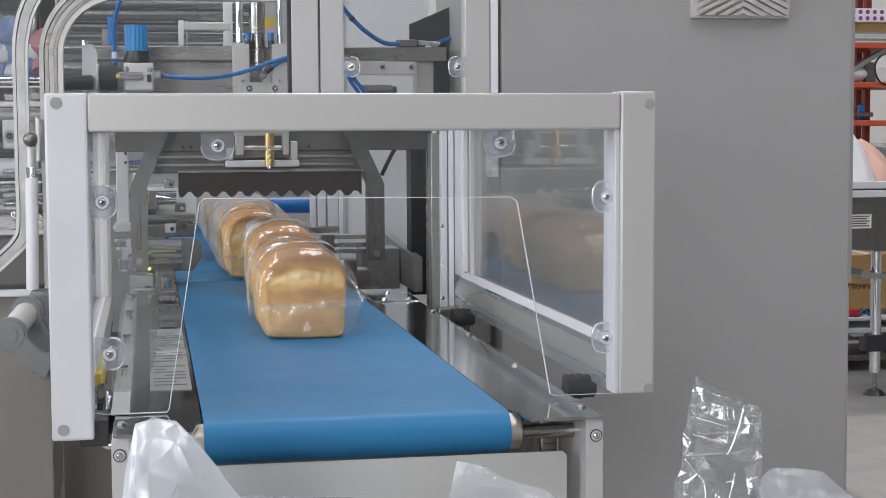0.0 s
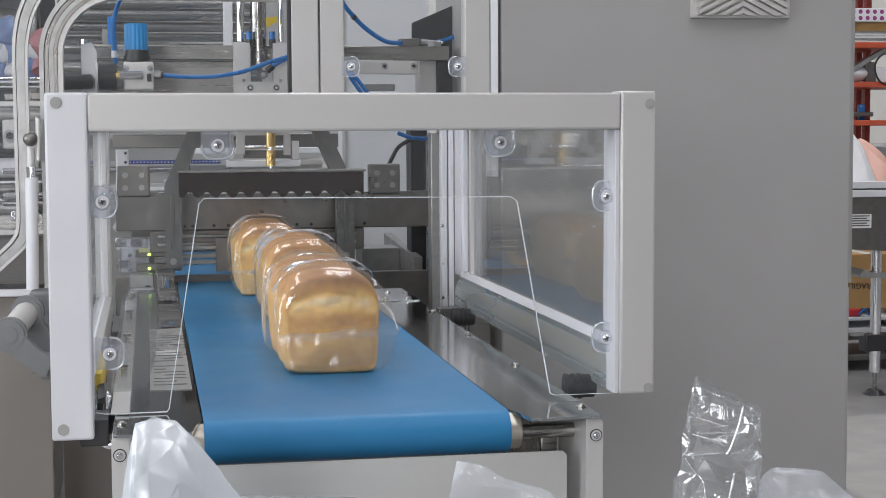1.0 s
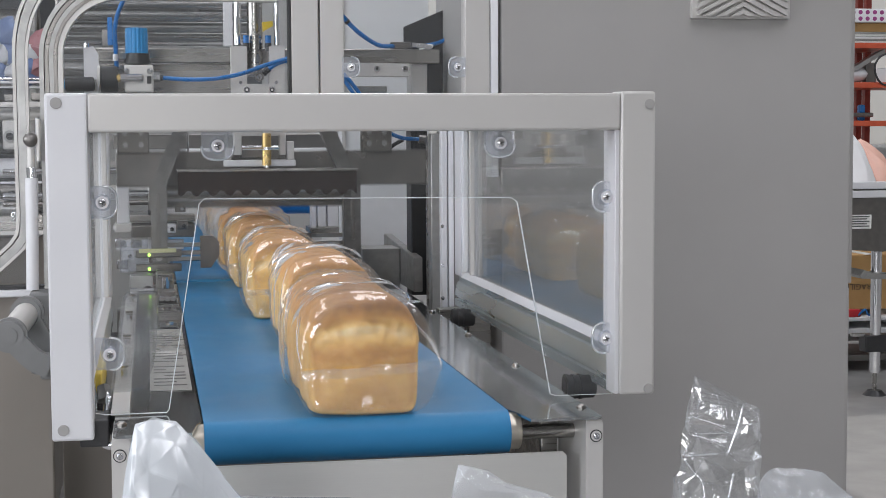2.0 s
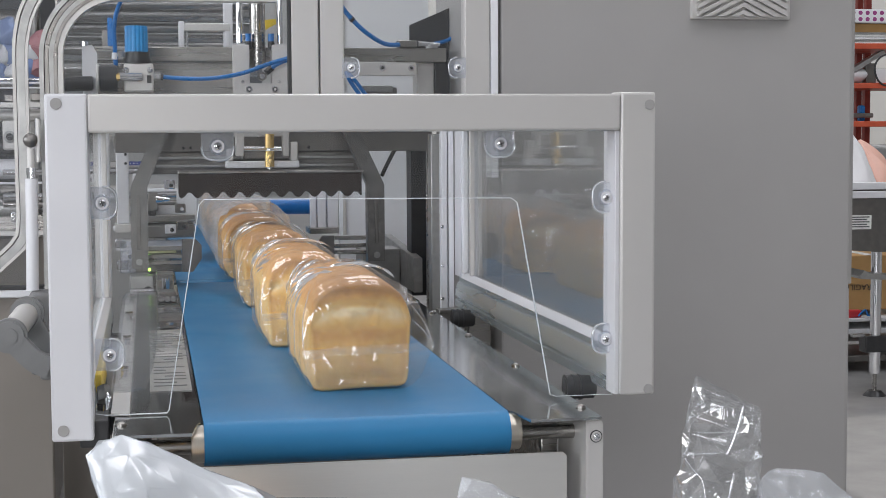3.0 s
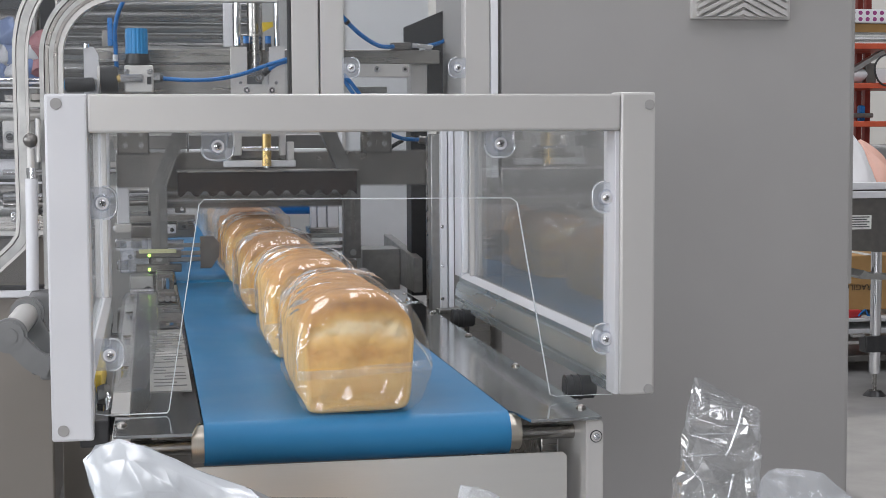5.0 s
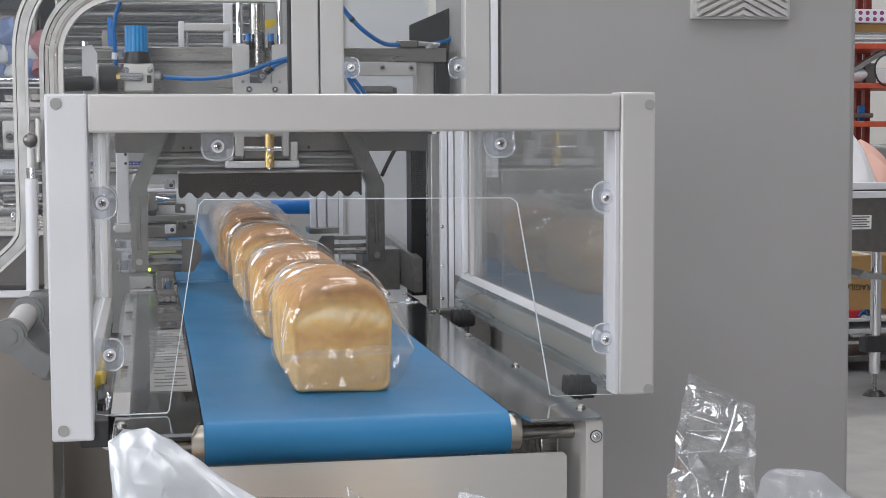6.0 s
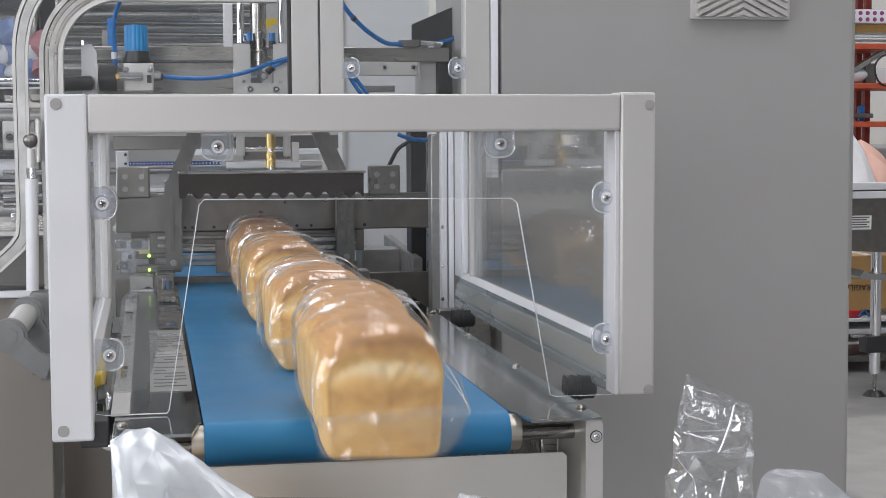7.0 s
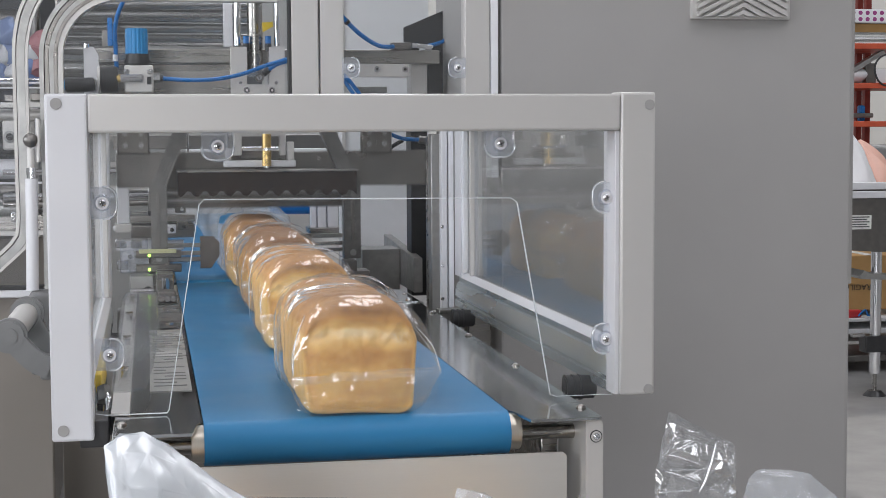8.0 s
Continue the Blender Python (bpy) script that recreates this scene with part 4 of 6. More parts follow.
    part("guide_plate", box(-0.2686, -0.1013, 1.9, 2.1, 0.9859, 1.0005, 0.002), STEEL, g)
    part("guide_block", box(-0.2366, -0.1032, 1.85, 1.95, 0.9548, 0.9812, 0.003), STEEL_DARK, g)
    part("film_roll", rod((0.1141, 2.6, 0.9826), (0.2182, 2.6, 0.9826), 0.021, n=28), BLUE, g, "blue plastic roll")
    for a, b in ((550, 560), (562, 578), (580, 600)):
        bar((0.1932 + (a - 552) * 0.00137, 0.1932 + (b - 552) * 0.00137, 2.3, 2.33, 0.9429, 1.0427), g, "alu_upright", ALU_WHITE)
    bar((0.1820, 0.3156, 2.25, 2.35, 0.9317, 0.9455), g, "rear_table", STEEL)
    bar((-0.1075, 0.2893, 2.3, 2.35, 1.1239, 1.1376), g, "rear_beam", WHITE)
    bar((-0.2843, 0.3445, 2.5, 2.55, 1.1360, 1.1705), g, "rear_beam", STEEL_DARK)
    # sensor block with two green lights
    s = bar((-0.2354, -0.1925, 1.4, 1.45, 0.8794, 0.9148), g, "sensor_block", CAST, label="cast sensor mounting block")
    part("socket", rod((-0.2029, 1.398, 0.8874), (-0.2029, 1.41, 0.8874), 0.009, n=20), BLACK, s)
    part("socket_ring", rod((-0.2029, 1.396, 0.8874), (-0.2029, 1.399, 0.8874), 0.005, n=20), WHITE, s)
    for py in (451, 476):
        body = part("sensor", box(-0.2242, -0.1398, 1.46, 1.48, 0.9428 + (451 - py) * 0.00106, 0.9575 + (451 - py) * 0.00106, 0.002), STEEL_DARK, g, "slim sensor with a green light")
        part("light", rod((-0.1996, 1.457, 0.9484 + (451 - py) * 0.00106), (-0.1996, 1.461, 0.9484 + (451 - py) * 0.00106), 0.0028, n=12), LED, body)
    part("clear_cover", box(-0.2544, -0.2019, 1.5, 1.58, 0.9125, 0.9738, 0.003), CLAMP, g, "clear sensor cover")
    bar((-0.1869, -0.1572, 1.3, 1.4, 0.8654, 0.9270), g, "valve_block", STEEL)
    part("valve_stud", rod((-0.1717, 1.29, 0.9219), (-0.1723, 1.29, 0.8917), 0.007, n=12), CHROME, g)
    bar((-0.1844, -0.1613, 1.22, 1.27, 0.8378, 0.8595), g, "latch", CHROME)
    part("sensor_label", box(-0.2182, -0.1494, 1.455, 1.458, 0.9527, 0.9602, 0.0003), LABEL_YELLOW, g)
    part("gap_cover", box(0.152, 0.225, 1.2, 1.4, 0.86, 0.885, 0.002), BLACK_STEEL, g)
    for k, (px, py) in enumerate(((214, 430), (226, 452), (240, 432), (215, 470), (300, 408), (318, 372), (300, 330), (245, 318), (322, 404))):
        x, z = -0.2032 + (px - 260) * 0.00116, 0.9883 + (400 - py) * 0.00116
        part("fitting", box(x - 0.010, x + 0.012, 1.7 + 0.01 * k, 1.73 + 0.01 * k, z - 0.008, z + 0.010, 0.002), (CHROME, ALU_WHITE, STEEL_DARK)[k % 3], g)
        part("fitting_pin", rod((x + 0.004, 1.69 + 0.01 * k, z), (x + 0.004, 1.70 + 0.01 * k, z), 0.004, n=12), (BLACK, CHROME)[k % 2], g)
    # loose film round the loaves before they are sealed
    bm = bmesh.new()
    rnd = random.Random(21)
    rows = []
    for j in range(26):
        y = 1.52 + j * 0.07
        ring = []
        for i, (x, z) in enumerate(section(0.150 + rnd.uniform(-0.004, 0.004), 0.143, 30, 4.0, 2.3, 0.54)):
            ring.append(bm.verts.new((x + 0.003 + rnd.uniform(-0.0025, 0.0025), y + rnd.uniform(-0.015, 0.015), max(0.9012, 0.9 + z + rnd.uniform(-0.003, 0.003)))))
        rows.append(ring)
    for a, b in zip(rows, rows[1:]):
        for i in range(30):
            bm.faces.new((a[i], a[(i + 1) % 30], b[(i + 1) % 30])), bm.faces.new((a[i], b[(i + 1) % 30], b[i]))
    tube = part("film_tube", bm, TUBE_FILM, g, "loose clear film tube round the loaves", smooth=None)
    tube.visible_shadow = False
    # far-side bearing blocks beside the belt
    bar((0.1462, 0.2094, 1.4, 1.46, 0.8804, 0.9168), g, "bearing_block", STEEL, label="stainless bearing block")
    bar((0.1601, 0.1836, 1.39, 1.44, 0.9157, 0.9369), g, "bearing_cap", STEEL_DARK)
    part("bearing_plate", slab([(0.16, 1.0), (0.235, 1.0), (0.235, 1.19), (0.16, 1.19)], 0.8994, 0.9012, axis="z"), STEEL_Y, g)
    for x, y in ((0.18, 1.02), (0.22, 1.02), (0.2, 1.12)):
        screw((x, y, 0.9012), 0.006, g, (0, 0, 1), "deck_screw")
    return g


machine_frame()


# ---- lever handle and gas spring at the machine's near corner ----
def lever():
    g = thing("lever_handle", "grey moulded lever with a steel crossbar on the machine corner", "handle", (-0.36, 1.0, 0.84))
    part("pivot_mount", box(-0.385, -0.345, 0.99, 1.05, 0.80, 0.93, 0.006), HANDLE, g)
    for y in (0.84, 0.93):
        c = Vector((-0.402 if y < 0.9 else -0.383, y, 0.883 if y < 0.9 else 0.905))
        bm = rod(c + Vector((0, -0.012, 0)), c + Vector((0, 0.012, 0)), 0.0255, n=36, bev=0.004)
        e = Vector((-0.345, y, 0.835))
        sweep([c, (c + e) / 2 + Vector((0.004, 0, -0.012)), e], 0.016, bm, square=True, rz=0.011, smooth_steps=6)
        arm = part("lever_arm", bm, HANDLE, g, "moulded grey lever arm")
        part("cap", rod(c + Vector((0, -0.0135, 0)), c + Vector((0, -0.011, 0)), 0.013, n=28, bev=0.001), HANDLE, arm)
    part("crossbar", rod((-0.402, 0.845, 0.883), (-0.381, 0.94, 0.908), 0.0185, n=32), ALU, g, "bare steel crossbar")
    part("lever_bracket", box(-0.36, -0.33, 0.84, 1.05, 0.815, 0.845, 0.004), HANDLE, g)
    return g


lever()


def gas_spring():
    g = thing("gas_spring", "slim grey gas spring with a ball joint", "gas spring", (-0.3807, 1.02, 0.9316))
    part("cylinder", rod((-0.3807, 1.02, 0.9316), (-0.3781, 1.02, 1.1071), 0.0098, n=20), ALU_WHITE, g)
    part("collar", rod((-0.3781, 1.02, 1.1071), (-0.3786, 1.02, 1.1239), 0.0075, n=16), CHROME, g)
    part("neck", rod((-0.3786, 1.02, 1.1222), (-0.3787, 1.02, 1.1540), 0.006, n=16), ALU, g)
    bm = bmesh.new()
    bmesh.ops.create_uvsphere(bm, u_segments=20, v_segments=12, radius=0.0115, matrix=Matrix.Translation((-0.3784, 1.02, 1.1672)))
    part("ball_joint", bm, STEEL_DARK, g, smooth=True)
    part("stud", rod((-0.3656, 1.02, 1.1998), (-0.3672, 1.02, 1.1336), 0.0035, n=10), ALU, g)
    return g


gas_spring()


# ---- sealing carriage: rides to and fro along the conveyor ----
def carriage():
    g = thing("sealing_carriage", "moving sealing carriage with a serrated jaw, pneumatic cylinder and blue hoses", "sealing unit", (0, 1.4, 1.2))
    beam = bar((-0.30, 0.362, 1.42, 1.45, 1.3083, 1.3352), g, "top_beam", STEEL, label="brushed stainless cross beam")
    bar((-0.30, -0.0379, 1.425, 1.44, 1.195, 1.3062), g, "face_plate", STEEL)
    rp = bar((0.1671, 0.2985, 1.40, 1.42, 1.2820, 1.3073), g, "mount_plate", ALU)
    for px in (676, 727):
        z = 1.2968
        x = 0.2352 + (px - 676) * 0.00107
        part("bolt", rod((x, 1.399, z), (x, 1.393, z), 0.0055, n=18, bev=0.0008), CHROME, rp)
        part("bolt_recess", rod((x, 1.3935, z), (x, 1.3925, z), 0.003, n=6), BLACK, rp)
    bar((0.3120, 0.3450, 1.46, 1.51, 1.2497, 1.3112), g, "side_column", ALU)
    bar((0.3444, 0.3742, 1.45, 1.5, 1.2495, 1.3346), g, "side_column", BLACK_STEEL)
    tri = part("black_wing", slab([(0.3047, 1.335), (0.3829, 1.335), (0.3833, 1.4170), (0.3050, 1.3837)], 1.5, 1.506), BLACK, g, "black cut plate")
    part("fitting", box(0.2645, 0.3020, 1.4, 1.42, 1.3348, 1.3485, 0.002), STEEL_DARK, g)
    part("nut", rod((0.3042, 1.4, 1.3412), (0.3420, 1.4, 1.3383), 0.006, n=6), CHROME, g)
    part("white_plug", sweep([(0.318, 1.398, 1.336), (0.328, 1.398, 1.3375), (0.337, 1.398, 1.3415), (0.345, 1.398, 1.3405)], 0.0032, None, 8, 4), WHITE, g, "small white plug")
    part("hose_clip", rod((0.1705, 1.347, 1.385), (0.1745, 1.349, 1.381), 0.0058, n=14), BLACK, g)
    bar((0.2020, 0.2616, 1.44, 1.46, 1.2525, 1.2653), g, "valve_body", CAST)
    # cylinder block
    blk = part("jaw_block", slab([(-0.0434, 1.3363), (-0.0139, 1.3363), (-0.0139, 1.2669), (0.0270, 1.2669), (0.0270, 1.3363),
                                 (0.0568, 1.3363), (0.0568, 1.17), (-0.0434, 1.17)], 1.36, 1.39, bev=0.001), ALU, g, "machined aluminium yoke")
    for px in (441, 486):
        x = -0.0150 + (px - 441) * 0.00104
        head = part("socket_screw", rod((x, 1.3598, 1.2557), (x, 1.3575, 1.2557), 0.0062, n=24, bev=0.0006), CHROME, blk)
        part("socket", rod((x, 1.3576, 1.2557), (x, 1.3570, 1.2557), 0.0042, n=20), BLACK, head)
        part("hex_rim", rod((x, 1.3571, 1.2557), (x, 1.3566, 1.2557), 0.0026, n=6), ALU, head)
    for x in (-0.0262, 0.0395):
        part("set_screw", rod((x, 1.3598, 1.2695), (x, 1.358, 1.2695), 0.0030, n=14, bev=0.0004), CHROME, blk)
    for x in (-0.0145, 0.0265):
        part("push_fitting", rod((x, 1.37, 1.343), (x, 1.37, 1.357), 0.0055, n=14), BLUE, blk, "blue push fitting")
        part("fitting_body", rod((x, 1.37, 1.3285), (x, 1.37, 1.343), 0.0062, n=14), BLACK, blk)
    cyl = part("cylinder", rod((0.0031, 1.385, 1.2964), (0.0031, 1.385, 1.6), 0.0145, n=28), STEEL, g, "stainless pneumatic cylinder")
    part("clevis", rod((0.0088, 1.352, 1.2792), (0.0088, 1.375, 1.2792), 0.0085, n=6), STEEL_DARK, cyl)
    part("clevis_pin", rod((0.0088, 1.35, 1.2792), (0.0088, 1.354, 1.2792), 0.005, n=16), CHROME, cyl)
    part("elbow", rod((0.0143, 1.35, 1.2850), (0.0267, 1.35, 1.2952), 0.006, n=12), BLACK, cyl)
    for px in (424, 494):
        part("guide_rod", rod((-0.0295 + (px - 424) * 0.00105, 1.385, 1.34), (-0.0295 + (px - 424) * 0.00105, 1.385, 1.6), 0.0068 if px < 450 else 0.0055, n=20), CHROME, g, "chromed guide rod")
    part("tag", slab([(0.0138, 1.3800), (0.0331, 1.3820), (0.0341, 1.3729), (0.0229, 1.3668), (0.0148, 1.3618)], 1.34, 1.346, bev=0.001), YELLOW, g, "small yellow tag")
    # serrated jaw under a smoked cover
    plate_w0, plate_w1 = -0.1452, 0.1855
    zt, zb = 1.1041, 1.0703
    outline = [(plate_w0, zt), (plate_w0, 1.0631)]
    n = 11
    for i in range(n):
        a = plate_w0 + (plate_w1 - plate_w0) * (i + 0.15) / n
        b = plate_w0 + (plate_w1 - plate_w0) * (i + 0.55) / n
        c = plate_w0 + (plate_w1 - plate_w0) * (i + 0.95) / n
        outline += [(a, zb - 0.0105), ((a + b) / 2, zb - 0.007), (b, zb), ((b + c) / 2, zb - 0.001), (c, zb - 0.0085)]
    outline += [(plate_w1, zb - 0.008), (plate_w1, zt)]
    jaw = part("serrated_plate", slab(outline, 1.33, 1.338), JAW, g, "dark glossy serrated plate")
    part("plate_top", box(plate_w0 - 0.001, plate_w1 + 0.004, 1.328, 1.42, zt, zt + 0.004, 0.001), STEEL, jaw, "bright plate rim")
    part("plate_side", box(plate_w0, plate_w0 + 0.006, 1.338, 1.41, zb - 0.004, zt, 0.001), JAW, jaw)
    part("plate_side", box(plate_w1 - 0.006, plate_w1, 1.338, 1.41, zb - 0.004, zt, 0.001), JAW, jaw)
    part("plate_back", box(plate_w0 + 0.01, plate_w1 - 0.01, 1.40, 1.41, zb + 0.004, zt, 0.001), STEEL_DARK, jaw)
    base = bar((-0.0590, 0.0748, 1.36, 1.39, 1.1128, 1.1252), g, "jaw_carrier", ALU_WHITE)
    bar((-0.0567, -0.0454, 1.36, 1.38, 1.1256, 1.1482), base, "ear", ALU)
    bar((-0.0411, -0.0257, 1.36, 1.38, 1.1347, 1.1728), base, "ear", ALU)
    bar((0.0442, 0.0566, 1.36, 1.38, 1.1341, 1.1723), base, "ear", ALU)
    bar((0.0585, 0.0720, 1.36, 1.38, 1.1246, 1.1599), base, "ear", ALU)
    part("pin", rod((-0.0324, 1.37, 1.1480), (0.0532, 1.37, 1.1474), 0.004, n=14), CHROME, base)
    part("red_bar", box(-0.0263, 0.0590, 1.39, 1.41, 1.1286, 1.1433, 0.001), STEEL_DARK, base)
    br = part("brass_fitting", rod((0.0200, 1.35, 1.1745), (0.0196, 1.35, 1.1489), 0.0085, n=20), BRASS, g, "brass push fitting")
    part("lower_sleeve", rod((0.0196, 1.35, 1.1437), (0.0192, 1.35, 1.1149), 0.0088, n=20), BRASS, br)
    part("neck", rod((0.0197, 1.35, 1.1499), (0.0191, 1.35, 1.1108), 0.005, n=16), CHROME, br)
    # regulator group
    reg = part("regulator", box(-0.2366, -0.1859, 1.25, 1.295, 1.2488, 1.2973, 0.003), ALU, g, "air pressure regulator with a blue knob")
    part("collar", rod((-0.2134, 1.272, 1.2983), (-0.2132, 1.272, 1.3090), 0.0235, n=28, bev=0.002), BLACK, reg)
    part("neck", rod((-0.2132, 1.272, 1.3080), (-0.2130, 1.272, 1.3178), 0.021, n=28), BLACK, reg)
    kb = bmesh.new()
    zb0, zt0 = 1.3168, 1.3626
    ring0 = []
    for z, s in ((zb0, 1.0), (zb0 + 0.003, 1.03), (zt0 - 0.003, 1.0), (zt0, 0.94)):
        ring0.append([kb.verts.new((-0.2145 + s * (0.0196 - (0.0011 if k % 3 == 0 else 0)) * math.cos(k * math.pi / 24), 1.272 + s * (0.0196 - (0.0011 if k % 3 == 0 else 0)) * math.sin(k * math.pi / 24), z)) for k in range(48)])
    for a, b in zip(ring0, ring0[1:]):
        for k in range(48):
            kb.faces.new((a[k], a[(k + 1) % 48], b[(k + 1) % 48], b[k]))
    kb.faces.new(ring0[0][::-1])
    kb.faces.new(ring0[-1])
    part("knob", kb, BLUE_KNOB, reg, "ribbed sky-blue knob")
    for px in (223, 264):
        screw((-0.2325 + (px - 223) * 0.000985, 1.2495, 1.2857), 0.0052, reg)
    part("window", box(-0.1975, -0.1898, 1.248, 1.252, 1.2633, 1.2769, 0.0005), BLACK, reg)
    part("port", rod((-0.2432, 1.245, 1.2738), (-0.2051, 1.245, 1.2739), 0.0075, n=18), CHROME, reg)
    part("brass_nut", rod((-0.2499, 1.245, 1.2738), (-0.2413, 1.245, 1.2738), 0.007, n=6), BRASS, reg)
    part("outlet_nut", rod((-0.1858, 1.262, 1.2755), (-0.1742, 1.262, 1.2755), 0.0085, n=6), CHROME, reg)
    part("outlet_ring", rod((-0.1742, 1.262, 1.2755), (-0.1694, 1.262, 1.2745), 0.0065, n=14), BLACK, reg)
    part("gauge", rod((-0.2775, 1.262, 1.2717), (-0.2475, 1.262, 1.2717), 0.0232, n=32, bev=0.0015), BLACK, reg, "black round gauge housing")
    part("gauge_flange", rod((-0.2835, 1.262, 1.2717), (-0.2785, 1.262, 1.2717), 0.0240, n=32, bev=0.0008), ALU, reg, "bright flange")
    part("mount_bracket", slab([(-0.3065, 1.23), (-0.2809, 1.23), (-0.2809, 1.3159), (-0.2894, 1.3294), (-0.3065, 1.3274)], 1.26, 1.264), ALU_WHITE, reg)
    part("bracket_screw", rod((-0.3014, 1.26, 1.3274), (-0.3012, 1.26, 1.3351), 0.005, n=14), CHROME, reg)
    part("shutoff_valve", rod((-0.3383, 1.25, 1.2614), (-0.2882, 1.25, 1.2633), 0.0125, n=20, bev=0.002), BLACK, reg, "black shut-off valve")
    part("valve_cap", rod((-0.3439, 1.25, 1.2623), (-0.3384, 1.25, 1.2623), 0.0085, n=18, bev=0.001), BLUE_KNOB, reg)
    # hoses
    part("hose", sweep([(-0.1704, 1.262, 1.2745), (-0.1297, 1.262, 1.2717), (-0.0806, 1.27, 1.2730), (-0.0300, 1.29, 1.2827), (0.0166, 1.31, 1.2996), (0.0632, 1.32, 1.3143), (0.1052, 1.33, 1.3333)], 0.0038, n=12), BLUE, g, "blue pneumatic hose", smooth=True)
    part("hose", sweep([(0.0259, 1.34, 1.2948), (0.0436, 1.33, 1.3046), (0.0733, 1.32, 1.3123)], 0.0038, n=12), BLUE, g, "blue pneumatic hose", smooth=True)
    part("hose", sweep([(-0.2499, 1.27, 1.2942), (-0.2510, 1.26, 1.3276), (-0.2510, 1.25, 1.3608), (-0.2446, 1.24, 1.3890), (-0.2306, 1.23, 1.4169), (-0.2178, 1.23, 1.4409)], 0.0038, n=12), BLUE, g, "blue pneumatic hose", smooth=True)
    part("cable_tag", rod((-0.2517, 1.26, 1.3160), (-0.2519, 1.26, 1.3044), 0.0046, n=12), WHITE, g)
    part("hose", sweep([(0.2677, 1.4, 1.3400), (0.2369, 1.38, 1.3408), (0.2025, 1.36, 1.3581), (0.1783, 1.35, 1.3778), (0.1545, 1.34, 1.4035), (0.1371, 1.33, 1.4350)], 0.0042, n=12), BLUE, g, "blue pneumatic hose", smooth=True)
    part("hose", sweep([(0.3133, 1.44, 1.3424), (0.3495, 1.47, 1.3464), (0.3867, 1.49, 1.3586), (0.4225, 1.5, 1.3879)], 0.0038, n=12), BLUE, g, "blue pneumatic hose", smooth=True)
    for a in ((618, 128, 640, 165), (628, 130, 655, 165)):
        part("hose", sweep([(0.166, 1.39, 1.29), (0.175 + (a[0] - 618) * 0.001, 1.39, 1.27), (0.205 + (a[0] - 618) * 0.001, 1.39, 1.23), (0.24, 1.39, 1.2)], 0.0038, n=12), BLUE, g, "blue pneumatic hose", smooth=True)
    part("hose", sweep([(0.2758, 1.5, 1.1730), (0.3002, 1.5, 1.1641), (0.3259, 1.5, 1.1618), (0.3382, 1.5, 1.1617)], 0.004, n=12), BLUE, g, "blue pneumatic hose", smooth=True)
    part("hose_nut", rod((0.3338, 1.5, 1.1617), (0.3472, 1.5, 1.1605), 0.008, n=6), STEEL_DARK, g)
    part("black_cable", sweep([(0.31, 1.55, 1.16), (0.285, 1.55, 1.145), (0.27, 1.55, 1.12), (0.255, 1.55, 1.09)], 0.004, n=10), RUBBER, g, "black cable", smooth=True)
    # upper jaw that drops
    up = bar((-0.2585, 0.3411, 1.46, 1.485, 1.141, 1.209), g, "upper_jaw", STEEL_DARK, label="dark steel sealing jaw beam")
    for px in (236, 672):
        x = -0.2256 + (px - 236) * 0.00107
        b = part("clamp_block", box(x - 0.03, x + 0.03, 1.445, 1.465, 1.205, 1.262, 0.003), STEEL_DARK, up)
        for dx in (-0.015, 0.015):
            for dz in (1.222, 1.245):
                part("bolt", rod((x + dx, 1.445, dz), (x + dx, 1.438, dz), 0.0055, n=6), CAST, b)
    bar((-0.1977, 0.2037, 1.465, 1.495, 1.10, 1.141), up, "sealing_bar", STEEL_DARK)
    bar((-0.1842, 0.1874, 1.455, 1.465, 1.112, 1.118), up, "rib", CAST)
    bar((-0.1842, 0.1874, 1.455, 1.465, 1.127, 1.133), up, "rib", CAST)
    for px in (325, 338, 375, 400, 500, 520, 545, 640):
        part("tapped_hole", rod((-0.1331 + (px - 325) * 0.00107, 1.4595, 1.149), (-0.1331 + (px - 325) * 0.00107, 1.462, 1.149), 0.003, n=10), BLACK, up)
    bar((-0.1355, -0.0412, 1.47, 1.49, 1.3672, 1.3819), up, "lift_bar", ALU)
    bar((-0.1379, -0.1275, 1.468, 1.488, 1.3374, 1.3856), up, "lift_lug", ALU_WHITE)
    bar((-0.0522, -0.0416, 1.468, 1.488, 1.3378, 1.3674), up, "lift_lug", ALU_WHITE)
    bar((-0.1243, -0.1201, 1.475, 1.485, 1.209, 1.385), up, "lift_rod", CHROME)
    bar((-0.0499, -0.0457, 1.475, 1.485, 1.209, 1.345), up, "lift_rod", CHROME)
    # lower jaw that rises between the two belts
    low = bar((-0.2619, 0.3306, 1.435, 1.452, 0.72, 0.792), g, "lower_jaw", STEEL_DARK, label="dark steel lower jaw bar")
    # gathering arms that close from both sides
    arms = []
    for s in (-1, 1):
        xo, xi = (-0.2311, -0.2037) if s < 0 else (0.2382, 0.2071)
        xt0, xt1 = (-0.1914, -0.1670) if s < 0 else (0.1957, 0.1670)
        zk, zl = 1.0785, 0.9292 if s < 0 else 0.9342
        top = 1.2
        kx = (top - 1.1704) / (1.1704 - zk)
        out = [(xo, zl), (xo, zk), (xt0 + (xt0 - xo) * kx, top), (xt1 + (xt1 - xi) * kx, top), (xi, zk - 0.004), (xi, zl)]
        arm = part("gathering_arm", slab(out, 1.40, 1.412, bev=0.0015), ARM, g, "bent steel gathering arm")
        mid = (xo + xi) / 2
        part("slot", box(mid - 0.0035, mid + 0.0035, 1.3985, 1.401, zl + 0.035, zk - 0.015, 0.001), STEEL_DARK, arm)
